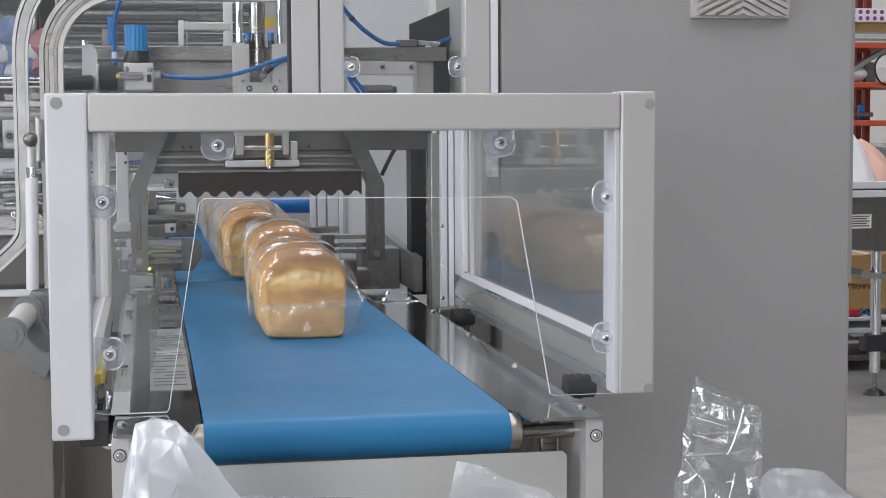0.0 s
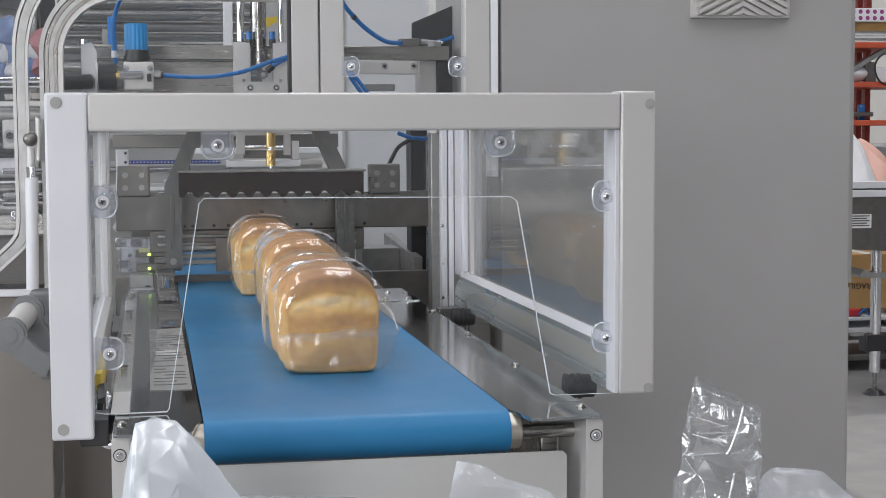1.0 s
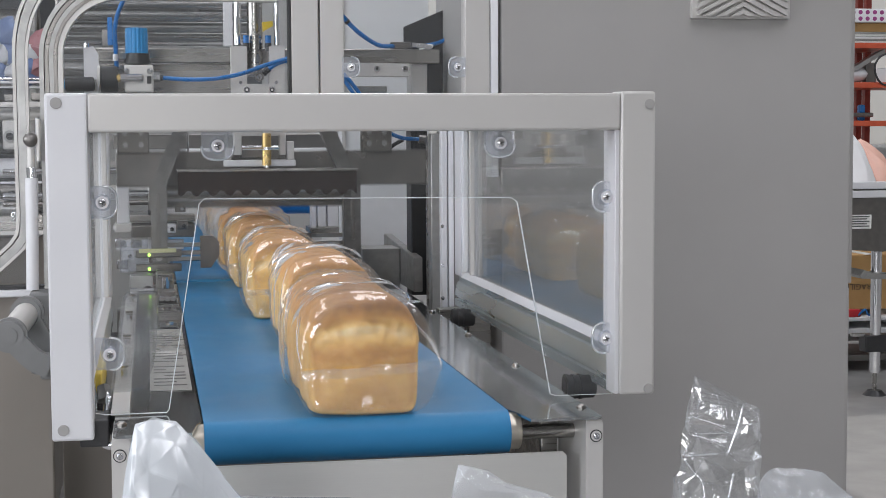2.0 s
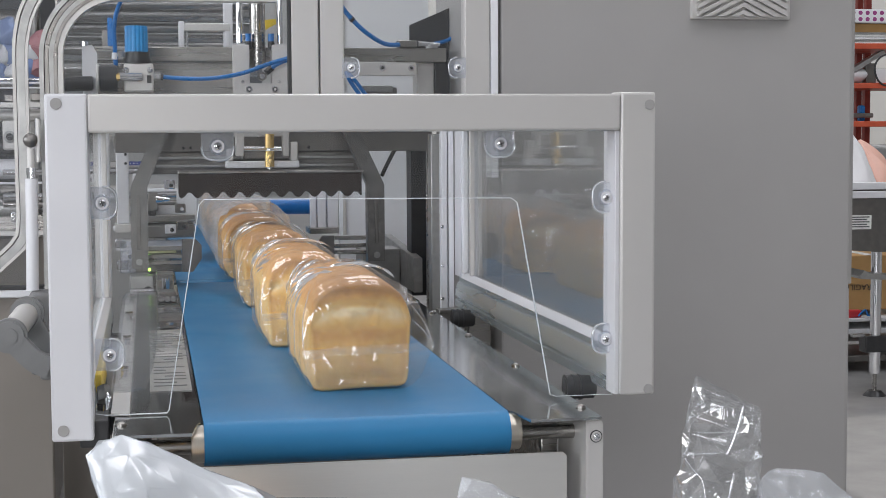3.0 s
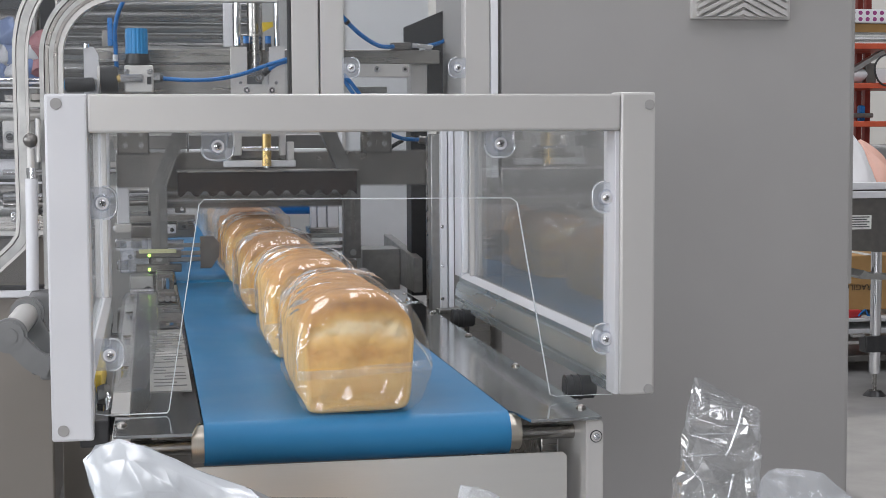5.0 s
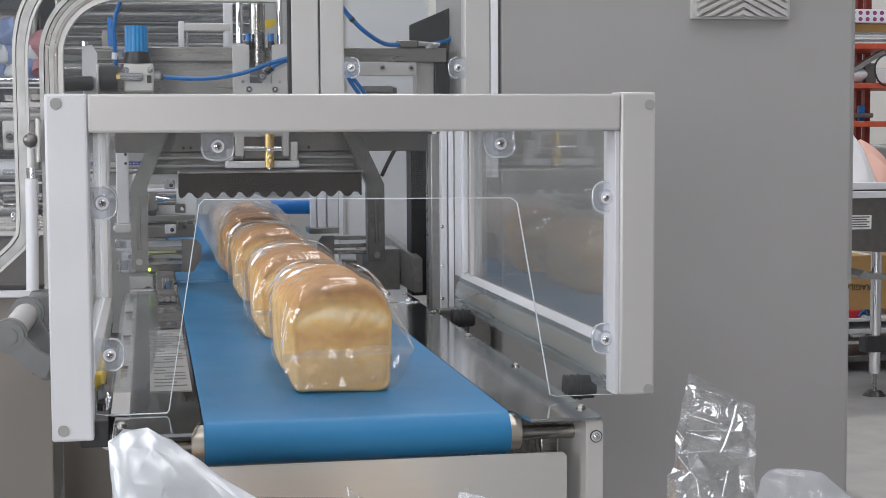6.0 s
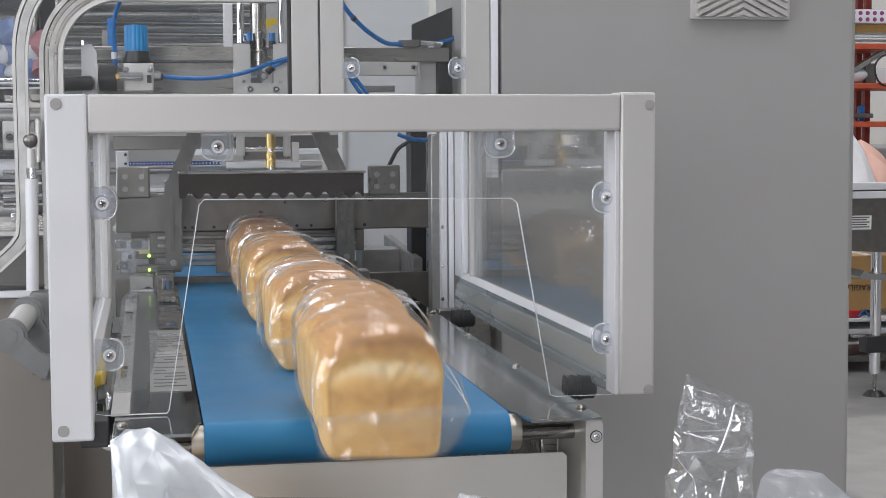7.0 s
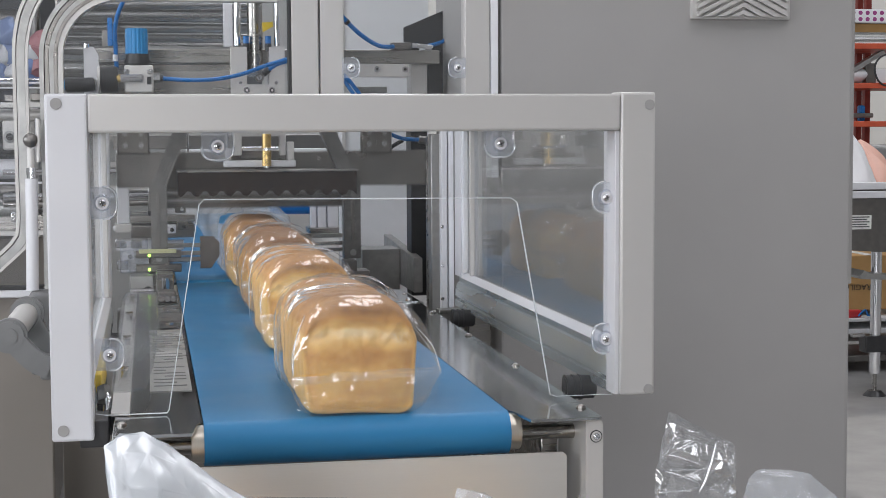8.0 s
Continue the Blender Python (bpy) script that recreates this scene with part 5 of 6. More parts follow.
        part("arm_edge", slab([(xi, zl), (xi + s * -0.003, zl), (xi - s * 0.003, zk), (xt1 - s * 0.003 + (xt1 - xi) * kx, top), (xt1 + (xt1 - xi) * kx, top), (xi, zk)], 1.39, 1.418), ARM, arm)
        part("bolt", rod((mid, 1.40, zl + 0.012), (mid, 1.393, zl + 0.012), 0.006, n=18, bev=0.001), CAST, arm)
        xh = (-0.1398, -0.1035) if s < 0 else (0.1448, 0.1127)
        z0, z1 = (0.9194, 0.9805) if s < 0 else (0.9332, 0.9824)
        hx = [(xh[0], z1), (xh[0] + (xh[1] - xh[0]) * 0.7, z1), (xh[1], z1 - 0.012), (xh[1], z0 + 0.024), (xh[0] + (xh[1] - xh[0]) * 0.55, z0), (xh[0], z0)]
        part("finger_plate", slab(hx, 1.42, 1.432, bev=0.001), STEEL_DARK, arm, "dark six-sided finger plate")
        for dz in (0.018, 0.03, 0.045):
            bm = box(min(xi, xh[0]), max(xi, xh[0]), 1.415, 1.425, z0 + dz - 0.004, z0 + dz + 0.004, 0.001)
            part("finger_rod", bm, STEEL, arm)
        arms.append(arm)
    return g, up, low, arms


CARRIAGE, UPPER_JAW, LOWER_JAW, ARMS = carriage()


# ---- collecting table and bags in front of the conveyor ----
def collecting_table():
    g = thing("collecting_table", "plain stainless collecting table below the conveyor's end", "table", (0, -0.4, 0))
    part("tabletop", box(-0.5, 0.6, -0.75, -0.06, 0.505, 0.525, 0.003), STEEL, g)
    for x in (-0.46, 0.56):
        for y in (-0.71, -0.1):
            part("leg", box(x - 0.02, x + 0.02, y - 0.02, y + 0.02, 0, 0.505, 0.002), STEEL, g)


collecting_table()


def crumpled(name, label, rings, mat, seed, n=12, jitter=0.006, category="plastic bag", smooth=False):
    """A standing crumpled film bag: rings of (z, middle x, middle y, half width, half depth, lean of the rim), facets sharp as folds in stiff film."""
    rnd = random.Random(seed)
    z0, x0, y0 = rings[0][0], rings[0][1], rings[0][2]
    g = thing(name, label, category, (x0, y0, z0), "bags in front of the conveyor")
    bm = bmesh.new()
    rows = []
    for z, x, y, w, d, lean in rings:
        row = []
        for k in range(n):
            a = 2 * math.pi * k / n
            j = jitter * (0.25 if d < 0.004 else 1.0)
            u = math.copysign(abs(math.cos(a)) ** 0.8, math.cos(a))
            row.append(bm.verts.new((x + w * u + rnd.uniform(-j, j) * 0.6, y + d * math.sin(a) + rnd.uniform(-j, j), z + lean * u + rnd.uniform(-j, j) * 0.8)))
        rows.append(row)
    for a, b in zip(rows, rows[1:]):
        for k in range(n):
            q = (a[k], a[(k + 1) % n], b[(k + 1) % n], b[k])
            if rnd.random() < 0.5:
                bm.faces.new((q[0], q[1], q[2])), bm.faces.new((q[0], q[2], q[3]))
            else:
                bm.faces.new((q[0], q[1], q[3])), bm.faces.new((q[1], q[2], q[3]))
    bm.faces.new(rows[0][::-1])
    bmesh.ops.recalc_face_normals(bm, faces=bm.faces)
    b = part("film", bm, mat, g, smooth=True if smooth else None)
    b.visible_shadow = False
    return g, rnd


TX0, TY0 = 0.262, -0.3


def bag_right():
    rings = [(0.526, 0.28, TY0, 0.06, 0.06, 0), (0.70, 0.275, TY0, 0.06, 0.06, 0), (0.82, 0.268, TY0, 0.045, 0.03, 0), (0.862, 0.262, TY0, 0.038, 0.022, 0), (0.878, 0.261, TY0, 0.037, 0.018, 0.002), (0.891, 0.260, TY0, 0.036, 0.016, 0.0),
             (0.902, 0.262, TY0, 0.036, 0.012, 0.003), (0.912, 0.261, TY0, 0.035, 0.014, -0.002), (0.922, 0.264, TY0, 0.034, 0.010, -0.006), (0.932, 0.265, TY0, 0.033, 0.008, -0.008), (0.942, 0.2655, TY0, 0.031, 0.007, -0.010),
             (0.950, 0.266, TY0, 0.030, 0.003, -0.011), (0.957, 0.2665, TY0, 0.029, 0.0015, -0.0125), (0.963, 0.267, TY0, 0.0285, 0.001, -0.0145)]
    g, rnd = crumpled("bag_tail", "clear crinkled bag end with a crimped seal standing upright", rings, BAG_TAIL, 5, 16, 0.0048)
    bm = bmesh.new()
    for k in range(7):
        z = 0.9415 + 0.0026 * k
        x0, x1 = 0.238, 0.296
        pts = [(x0 + (x1 - x0) * i / 10, TY0 - 0.0035 - 0.0015 * math.sin(i * 1.7), z + 0.011 - 0.0225 * i / 10 + 0.0008 * math.sin(i * 2.1 + k)) for i in range(11)]
        sweep(pts, 0.0005, bm, 5, 2)
    ribs = part("crimp_ribs", bm, BAG_TAIL, g)
    ribs.visible_shadow = False
    # pale cords as painted glints along sharp creases pressed into the film
    for r, pts in ((0.0010, ((0.2673, -0.335, 0.9567), (0.2646, -0.335, 0.9454), (0.2618, -0.335, 0.9368), (0.2576, -0.335, 0.9255), (0.2534, -0.335, 0.9179))),
                   (0.0010, ((0.2563, -0.345, 0.9053), (0.2545, -0.345, 0.8962), (0.2506, -0.348, 0.8844))),
                   (0.0006, ((0.2276, -0.335, 0.9364), (0.2414, -0.335, 0.9362), (0.2561, -0.335, 0.9361))),
                   (0.0007, ((0.2248, -0.335, 0.9356), (0.2381, -0.335, 0.9314), (0.2524, -0.335, 0.9253))),
                   (0.0009, ((0.2182, -0.338, 0.9196), (0.2323, -0.338, 0.9199), (0.2456, -0.338, 0.9202))),
                   (0.0008, ((0.2166, -0.34, 0.9178), (0.2239, -0.342, 0.9075), (0.2299, -0.345, 0.8997), (0.2313, -0.348, 0.8853))),
                   (0.0005, ((0.2286, -0.332, 0.9485), (0.2376, -0.332, 0.9523), (0.2475, -0.332, 0.9569))),
                   (0.0005, ((0.2286, -0.332, 0.9485), (0.2415, -0.332, 0.9444), (0.2544, -0.332, 0.9397)))):
        c = part("crease_glint", sweep(pts, r, None, 6, 4), CREASE_GLINT, g, smooth=True)
        c.visible_shadow = False
    return g


def bag_left():
    """Cloudy bag, a few sharp folds fanning down from a bent peak."""
    g = thing("cloudy_bag", "white cloudy plastic bag with sharp fanned folds", "plastic bag", (-0.185, -0.3, 0.526), "bags in front of the conveyor")
    top = [(-0.224, 0.885), (-0.2200, 0.912), (-0.2165, 0.932), (-0.2135, 0.950), (-0.206, 0.9605), (-0.186, 0.958), (-0.176, 0.952), (-0.160, 0.935), (-0.148, 0.915), (-0.134, 0.897), (-0.112, 0.872)]

    def between(rows, u):
        for (a, p), (b, q) in zip(rows, rows[1:]):
            if a <= u <= b + 1e-9:
                return p + (q - p) * (u - a) / (b - a)
        return rows[-1][1]
    k = len(top) - 1
    rnd = random.Random(8)
    nu, down = 9, (0.0, 0.05, 0.13, 0.26, 0.5, 1.0)
    for name, side in (("front_film", -1), ("back_film", 1)):
        bm = bmesh.new()
        grid = []
        for v in down:
            row = []
            for i in range(nu + 1):
                u = (i + rnd.uniform(-0.25, 0.25) * (0 < i < nu and v > 0)) / nu
                x = between([(a / k, p[0]) for a, p in enumerate(top)], u)
                z = between([(a / k, p[1]) for a, p in enumerate(top)], u)
                px = -0.187 + (x + 0.187) * (1 + 0.5 * v)
                depth = 0.003 * (v > 0) + 0.05 * v ** 0.8 + (rnd.uniform(-0.012, 0.012) + 0.010 * (i % 2)) * min(1, v * 8)
                row.append(bm.verts.new((px, -0.3 + side * depth, z + (0.527 - z) * v ** 1.2)))
            grid.append(row)
        for a, b in zip(grid, grid[1:]):
            for i in range(nu):
                if (i + len(name)) % 2:
                    bm.faces.new((a[i], a[i + 1], b[i + 1])), bm.faces.new((a[i], b[i + 1], b[i]))
                else:
                    bm.faces.new((a[i], a[i + 1], b[i])), bm.faces.new((a[i + 1], b[i + 1], b[i]))
        bmesh.ops.bevel(bm, geom=[e for e in bm.edges if len(e.link_faces) == 2], offset=0.0016, segments=2, affect="EDGES")
        part(name, bm, BAG_WHITE, g, smooth=True)
    return g


BAG_R = bag_right()
BAG_L = bag_left()
BAG_FAR = crumpled("bag_mound", "hazy clear bag mound with soft folds", [(0.526, 0.345, -0.30, 0.06, 0.06, 0), (0.80, 0.345, -0.30, 0.058, 0.05, 0), (0.868, 0.342, -0.30, 0.046, 0.03, -0.004), (0.882, 0.334, -0.3, 0.036, 0.02, -0.005), (0.893, 0.326, -0.3, 0.022, 0.012, -0.003), (0.8965, 0.322, -0.3, 0.012, 0.002, -0.001)], BAG_HAZE, 8, 9, 0.005)[0]
BAG_MID = crumpled("bag_mound", "hazy clear bag mound below the conveyor's end", [(0.526, 0.09, -0.27, 0.07, 0.05, 0), (0.80, 0.092, -0.27, 0.065, 0.04, 0), (0.868, 0.09, -0.27, 0.055, 0.02, -0.003), (0.885, 0.082, -0.27, 0.04, 0.012, -0.006), (0.898, 0.068, -0.27, 0.02, 0.006, -0.006), (0.905, 0.063, -0.27, 0.008, 0.002, -0.002)], BAG_HAZE, 9, 9, 0.005)[0]
crumpled("bag_mound", "flat hazy bag film lying against the apron", [(0.526, -0.06, -0.13, 0.11, 0.02, 0), (0.78, -0.06, -0.13, 0.11, 0.015, 0), (0.83, -0.055, -0.13, 0.10, 0.01, -0.002), (0.845, -0.06, -0.13, 0.09, 0.006, -0.005), (0.853, -0.08, -0.13, 0.06, 0.002, -0.004)], BAG_HAZE, 12, 12, 0.002, smooth=True)


# ---- left side of the deck ----
def deck_fittings():
    g = thing("warning_block", "yellow warning block with a bent steel hook beside the deck", "safety block", (-0.256, 0.22, 0.872))
    part("block", box(-0.262, -0.250, 0.16, 0.34, 0.872, 0.925, 0.002), YELLOW, g)
    part("black_band", box(-0.2625, -0.2495, 0.158, 0.342, 0.885, 0.897, 0.001), BLACK, g)
    part("hook", sweep([(-0.248, 0.16, 0.905), (-0.243, 0.15, 0.898), (-0.246, 0.14, 0.88), (-0.251, 0.13, 0.866), (-0.246, 0.12, 0.857), (-0.236, 0.11, 0.858)], 0.0042, n=10), CHROME, g, "bent bright steel hook", smooth=True)
    part("hook_nut", rod((-0.249, 0.165, 0.91), (-0.247, 0.155, 0.897), 0.008, n=6), STEEL_DARK, g)
    part("rubber_pad", box(-0.268, -0.2405, 0.035, 0.09, 0.872, 0.8985, 0.002), RUBBER, g, "black rubber pad under the guard post")
    # pale barred plate painted in for a reflection in the polished deck
    g = thing("deck_reflection", "pale barred plate that stands for a reflection in the side deck", "label plate", (-0.178, 0.45, 0.8992))
    plate = part("plate", box(-0.2005, -0.1555, 0.19, 0.72, 0.8994, 0.9002, 0.0003), REFLECTION_PLATE, g)
    for k in range(17):
        y = 0.22 + 0.023 * k + (0.02 if k > 6 else 0) + (0.03 if k > 11 else 0)
        x0, x1 = -0.196 + 0.012 * (k % 5 == 3), -0.160 - 0.011 * (k % 3) * (k % 2)
        part("print_bar", box(x0, x1, y, y + 0.0065, 0.9003, 0.9005, 0), INK, plate)
    part("pale_reflection_patch", box(-0.1925, -0.168, 0.455, 0.495, 0.90025, 0.9004, 0), ALU, plate)
    g = thing("deck_stop", "slotted steel stop plate bolted to the side deck", "stop plate", (-0.17, 0.9, 0.8992))
    part("plate", slab([(-0.187, 0.80), (-0.154, 0.80), (-0.154, 1.10), (-0.187, 1.10)], 0.8993, 0.9035, axis="z", bev=0.0005), STEEL, g)
    part("slot", box(-0.185, -0.161, 0.735, 0.782, 0.8993, 0.9012, 0.0005), BLACK_STEEL, g)
    part("slot_bolt", rod((-0.172, 0.757, 0.901), (-0.172, 0.757, 0.906), 0.0062, n=6), CHROME, g)
    part("stop_block", box(-0.186, -0.158, 1.04, 1.09, 0.9036, 0.921, 0.002), STEEL_DARK, g)
    for x, y in ((-0.181, 0.83), (-0.176, 0.83), (-0.18, 0.95), (-0.163, 1.0)):
        part("bolt", rod((x, y, 0.9035), (x, y, 0.9052), 0.0018, n=10), CHROME, g)
    for x in (-0.181, -0.172, -0.163):
        part("adjuster", rod((x, 1.035, 0.912), (x, 1.02, 0.912), 0.0045, n=12, bev=0.0005), CHROME, g)
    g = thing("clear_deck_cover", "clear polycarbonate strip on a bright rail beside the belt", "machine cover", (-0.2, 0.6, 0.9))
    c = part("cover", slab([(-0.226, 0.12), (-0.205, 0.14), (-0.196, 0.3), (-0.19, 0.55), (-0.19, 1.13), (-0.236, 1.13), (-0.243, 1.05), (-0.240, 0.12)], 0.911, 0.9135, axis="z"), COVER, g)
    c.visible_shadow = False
    for y in (0.274, 0.5464, 0.82, 1.06):
        part("spacer", rod((-0.229, y, 0.9034), (-0.229, y, 0.911), 0.0035, n=12), CHROME, g)
        part("nut", rod((-0.229, y, 0.9137), (-0.229, y, 0.9165), 0.0058, n=6), STEEL, g)
    part("rail", box(-0.2385, -0.2205, 0.05, 1.13, 0.8994, 0.9032, 0.0008), ALU, g, "bright flat rail")
    part("end_clip", rod((-0.232, 1.132, 0.914), (-0.192, 1.132, 0.914), 0.005, n=14), CHROME, g)


deck_fittings()


# ---- workshop seen past the cabinet ----
def rack():
    g = thing("storage_rack", "red steel storage rack with loaded shelves", "shelf rack", (3.9, 6.7, 0))
    for x in (3.8820, 5.2):
        for y in (6.9, 7.01):
            part("upright", box(x - 0.017, x + 0.017, y, y + 0.04, 0, 2.3, 0.002), RED_DARK, g)
    for z in (1.19, 1.40, 1.615, 0.6, 2.1):
        part("shelf", box(3.45, 5.3, 6.5, 7.05, z, z + 0.03, 0.003), RED, g)


def rack_items():
    def item(name, label, cat, b, mat, bev=0.006, at=None):
        g = thing(name, label, cat, ((b[0] + b[1]) / 2, (b[2] + b[3]) / 2, b[4]), "things on the rack")
        part("body", box(*b, bev), mat, g)
        return g
    item("binder", "white ring binder on a rack shelf", "binder", (3.58, 3.625, 6.55, 6.8, 1.645, 1.80), WHITE)
    b = item("carton", "brown carton on the top rack shelf", "carton", (3.64, 3.9, 6.6, 6.85, 1.71, 1.76), CARD)
    item("parcel", "white parcel behind the catalogues on the shelf", "parcel", (3.63, 3.95, 6.75, 6.95, 1.645, 1.708), PAPER, 0.02)
    p = item("patterned_box", "white box with a violet dotted pattern", "box", (3.60, 4.0, 6.55, 6.9, 1.76, 1.835), WHITE)
    vio = material("violet_print", (0.3, 0.05, 0.2), 0.6)
    for i in range(8):
        for j in range(2):
            part("dot", rod((3.62 + i * 0.042, 6.5485, 1.78 + j * 0.035), (3.62 + i * 0.042, 6.55, 1.78 + j * 0.035), 0.012, n=10), vio, p)
    rnd = random.Random(6)
    for k in range(5):
        x, z = 3.60 + rnd.uniform(-0.01, 0.01), 1.6455 + 0.012 * k
        g = thing("magazine", "worn paper catalogue lying in a stack on the rack shelf", "magazine", (x + 0.17, 6.62, z), "stack of catalogues")
        part("pages", box(x, x + 0.34, 6.51, 6.74, z, z + 0.0105, 0.003), (PAPER, CAST, WHITE)[k % 3], g)
        part("cover", box(x - 0.002, x + 0.342, 6.508, 6.742, z + 0.0105, z + 0.0118, 0.0005), (CAST, PAPER)[k % 2], g)
    g = thing("black_cable", "loop of black cable hanging from a rack shelf", "cable", (3.85, 6.5, 1.43), "things on the rack")
    part("loop", sweep([(3.80 + 0.075 * math.cos(a), 6.495 + 0.004 * math.sin(3 * a), 1.50 + 0.085 * math.sin(a)) for a in [i * math.pi / 7 for i in range(14)]], 0.0055, n=8, smooth_steps=3), RUBBER, g, smooth=True)
    item("power_box", "pale grey box with a cable on a shelf", "box", (3.76, 3.9, 6.55, 6.75, 1.43, 1.51), WHITE)
    g = thing("clear_sack", "clear plastic sack on a shelf", "sack", (3.66, 6.6, 1.43), "things on the rack")
    bm = bmesh.new()
    bmesh.ops.create_icosphere(bm, subdivisions=3, radius=0.07, matrix=Matrix.Translation((3.66, 6.6, 1.476)) @ Matrix.Diagonal((1.2, 0.9, 0.64, 1)))
    for v in bm.verts:
        v.co += Vector((1, 0, 0)) * noise.noise(v.co * 25) * 0.02
    part("film", bm, BAG_WHITE, g)
    g = thing("folded_bracket", "grey folded steel bracket on a shelf", "bracket", (3.74, 6.6, 1.43), "things on the rack")
    part("blade", sweep([(3.62, 6.56, 1.50), (3.74, 6.56, 1.57), (3.80, 6.56, 1.60)], 0.012, square=True, rz=0.03, smooth_steps=2), CAST, g)
    part("foot", box(3.70, 3.76, 6.55, 6.6, 1.43, 1.54, 0.004), STEEL_DARK, g)
    item("flat_bar", "dark flat steel bar on a shelf", "bar", (3.5, 3.75, 6.55, 6.6, 1.24, 1.265), STEEL_DARK)
    item("support_block", "grey block under a bar", "block", (3.55, 3.6, 6.54, 6.62, 1.22, 1.24), CAST, 0.003)
    item("blue_bottle", "small blue bottle on a shelf", "bottle", (3.70, 3.735, 6.62, 6.66, 1.22, 1.31), BLUE, 0.01)
    g = thing("bench_vise", "grey bench vise under the rack's lowest visible shelf", "vise", (3.6, 5.9, 0.9), "workshop bench")
    part("jaw", box(3.40, 3.58, 5.85, 5.95, 0.98, 1.10, 0.02), CAST, g)
    part("screw_body", rod((3.36, 5.9, 1.03), (3.62, 5.9, 1.03), 0.035, n=20), STEEL_DARK, g)
    part("base", box(3.42, 3.56, 5.84, 5.96, 0.902, 0.98, 0.01), STEEL_DARK, g)


def work_bench():
    g = thing("work_bench", "grey workshop bench in front of the rack", "bench", (3.7, 5.9, 0))
    part("top", box(3.3, 4.6, 5.6, 6.3, 0.86, 0.90, 0.004), CAST, g)
    for x in (3.75, 4.55):
        for y in (5.65, 6.25):
            part("leg", box(x - 0.03, x + 0.03, y - 0.03, y + 0.03, 0, 0.86, 0.003), STEEL_DARK, g)


def heap(bm, foot, top, r, seed, wild):
    """A slumped film sack: rings that narrow from its foot to its leaning, gathered top, with folds down its sides."""
    foot, top = Vector(foot), Vector(top)
    rings = []
    for j in range(15):
        v = j / 14
        c = foot.lerp(top, v)
        rr = r * (1 - v) ** 0.75 + 0.004
        ring = []
        for i in range(40):
            a = 2 * math.pi * i / 40
            f = noise.noise(Vector((math.cos(a) * 2.4, math.sin(a) * 2.4, v * 1.6 + seed)))
            f += 0.5 * noise.noise(Vector((math.cos(a) * 6, math.sin(a) * 6, v * 2.2 + seed)))
            d = rr + wild * 1.6 * f * min(1.0, 2.5 * (1 - v))
            ring.append(bm.verts.new((c.x + d * math.cos(a), c.y + d * 0.9 * math.sin(a), max(0.9355, c.z + wild * 0.6 * f * v))))
        rings.append(ring)
    for a, b in zip(rings, rings[1:]):
        for i in range(40):
            bm.faces.new((a[i], a[(i + 1) % 40], b[(i + 1) % 40], b[i]))
    bm.faces.new(rings[-1])


def far_conveyor():
    y = 4.81
    g = thing("outfeed_table", "dark grey conveyor table with aluminium rails on a round leg", "conveyor", (3.3, 5.0, 0))
    part("top_rail", box(2.6, 4.2, y, y + 0.04, 0.915, 0.946, 0.003), ALU_WHITE, g)
    part("top_rail", box(2.6, 4.2, y + 0.4, y + 0.44, 0.915, 0.946, 0.003), ALU_WHITE, g)
    part("second_rail", box(2.6, 4.2, y - 0.005, y + 0.03, 0.877, 0.908, 0.003), ALU_WHITE, g)
    part("bed", box(2.6, 4.2, y + 0.04, y + 0.4, 0.90, 0.935, 0.002), STEEL_DARK, g)
    body = part("body", slab([(2.6, 0.875), (4.2, 0.875), (4.2, 0.66), (3.15, 0.655), (2.95, 0.64), (2.6, 0.665)], y + 0.005, y + 0.43), STEEL_DARK, g, "dark grey sheet-metal body")
    lab = part("rating_label", box(2.76, 2.895, y + 0.002, y + 0.0045, 0.742, 0.803, 0.0005), PAPER, body, "white printed label")
    for k in range(5):
        part("print_bar", box(2.77, 2.885 - 0.012 * (k % 2), y + 0.0005, y + 0.002, 0.751 + k * 0.0105, 0.756 + k * 0.0105, 0), INK, lab)
    for x in (2.945, 4.0):
        leg = part("leg", rod((x, y + 0.05, 0.10), (x, y + 0.05, 0.66), 0.024, n=24), CHROME, g, "bright round leg")
        part("threaded_stud", rod((x, y + 0.05, 0.015), (x, y + 0.05, 0.11), 0.009, n=14), STEEL, leg)
        part("foot", rod((x, y + 0.05, 0), (x, y + 0.05, 0.022), 0.052, n=28, r2=0.03), BLACK, leg)
        part("leg_clamp", box(x - 0.06, x + 0.1, y + 0.02, y + 0.09, 0.195, 0.27, 0.006), BLACK, leg, "black leg clamp")
        part("clamp_lever", box(x - 0.11, x - 0.05, y + 0.04, y + 0.07, 0.262, 0.276, 0.003), CAST, leg)
    part("tray_blade", slab([(2.83, 0.54), (2.85, 0.565), (2.88, 0.55), (3.2, 0.525), (3.2, 0.51), (2.84, 0.527)], y - 0.03, y + 0.1), CAST, g)
    s = thing("film_sack", "translucent white film sack heaped on the far table", "sack", (2.88, 5.0, 0.94))
    bm = bmesh.new()
    heap(bm, (2.8477, 5, 0.9396), (2.8629, 5, 1.1760), 0.135, 3.0, 0.016)
    part("film", bm, material("white_film_sack", (0.85, 0.85, 0.86), 0.4, 0.0, (0.78, 0.77, 0.78), 20, 0.7), s, smooth=True)
    pk = material("pink_film", (0.75, 0.45, 0.36), 0.4)
    s = thing("pink_bag", "pale pink plastic bag on the far table", "bag", (3.0, 5.0, 0.94))
    bm = bmesh.new()
    heap(bm, (3.0501, 5.12, 0.9335), (2.9780, 5.12, 1.1193), 0.15, 8.0, 0.03)
    part("film", bm, pk, s, smooth=True)


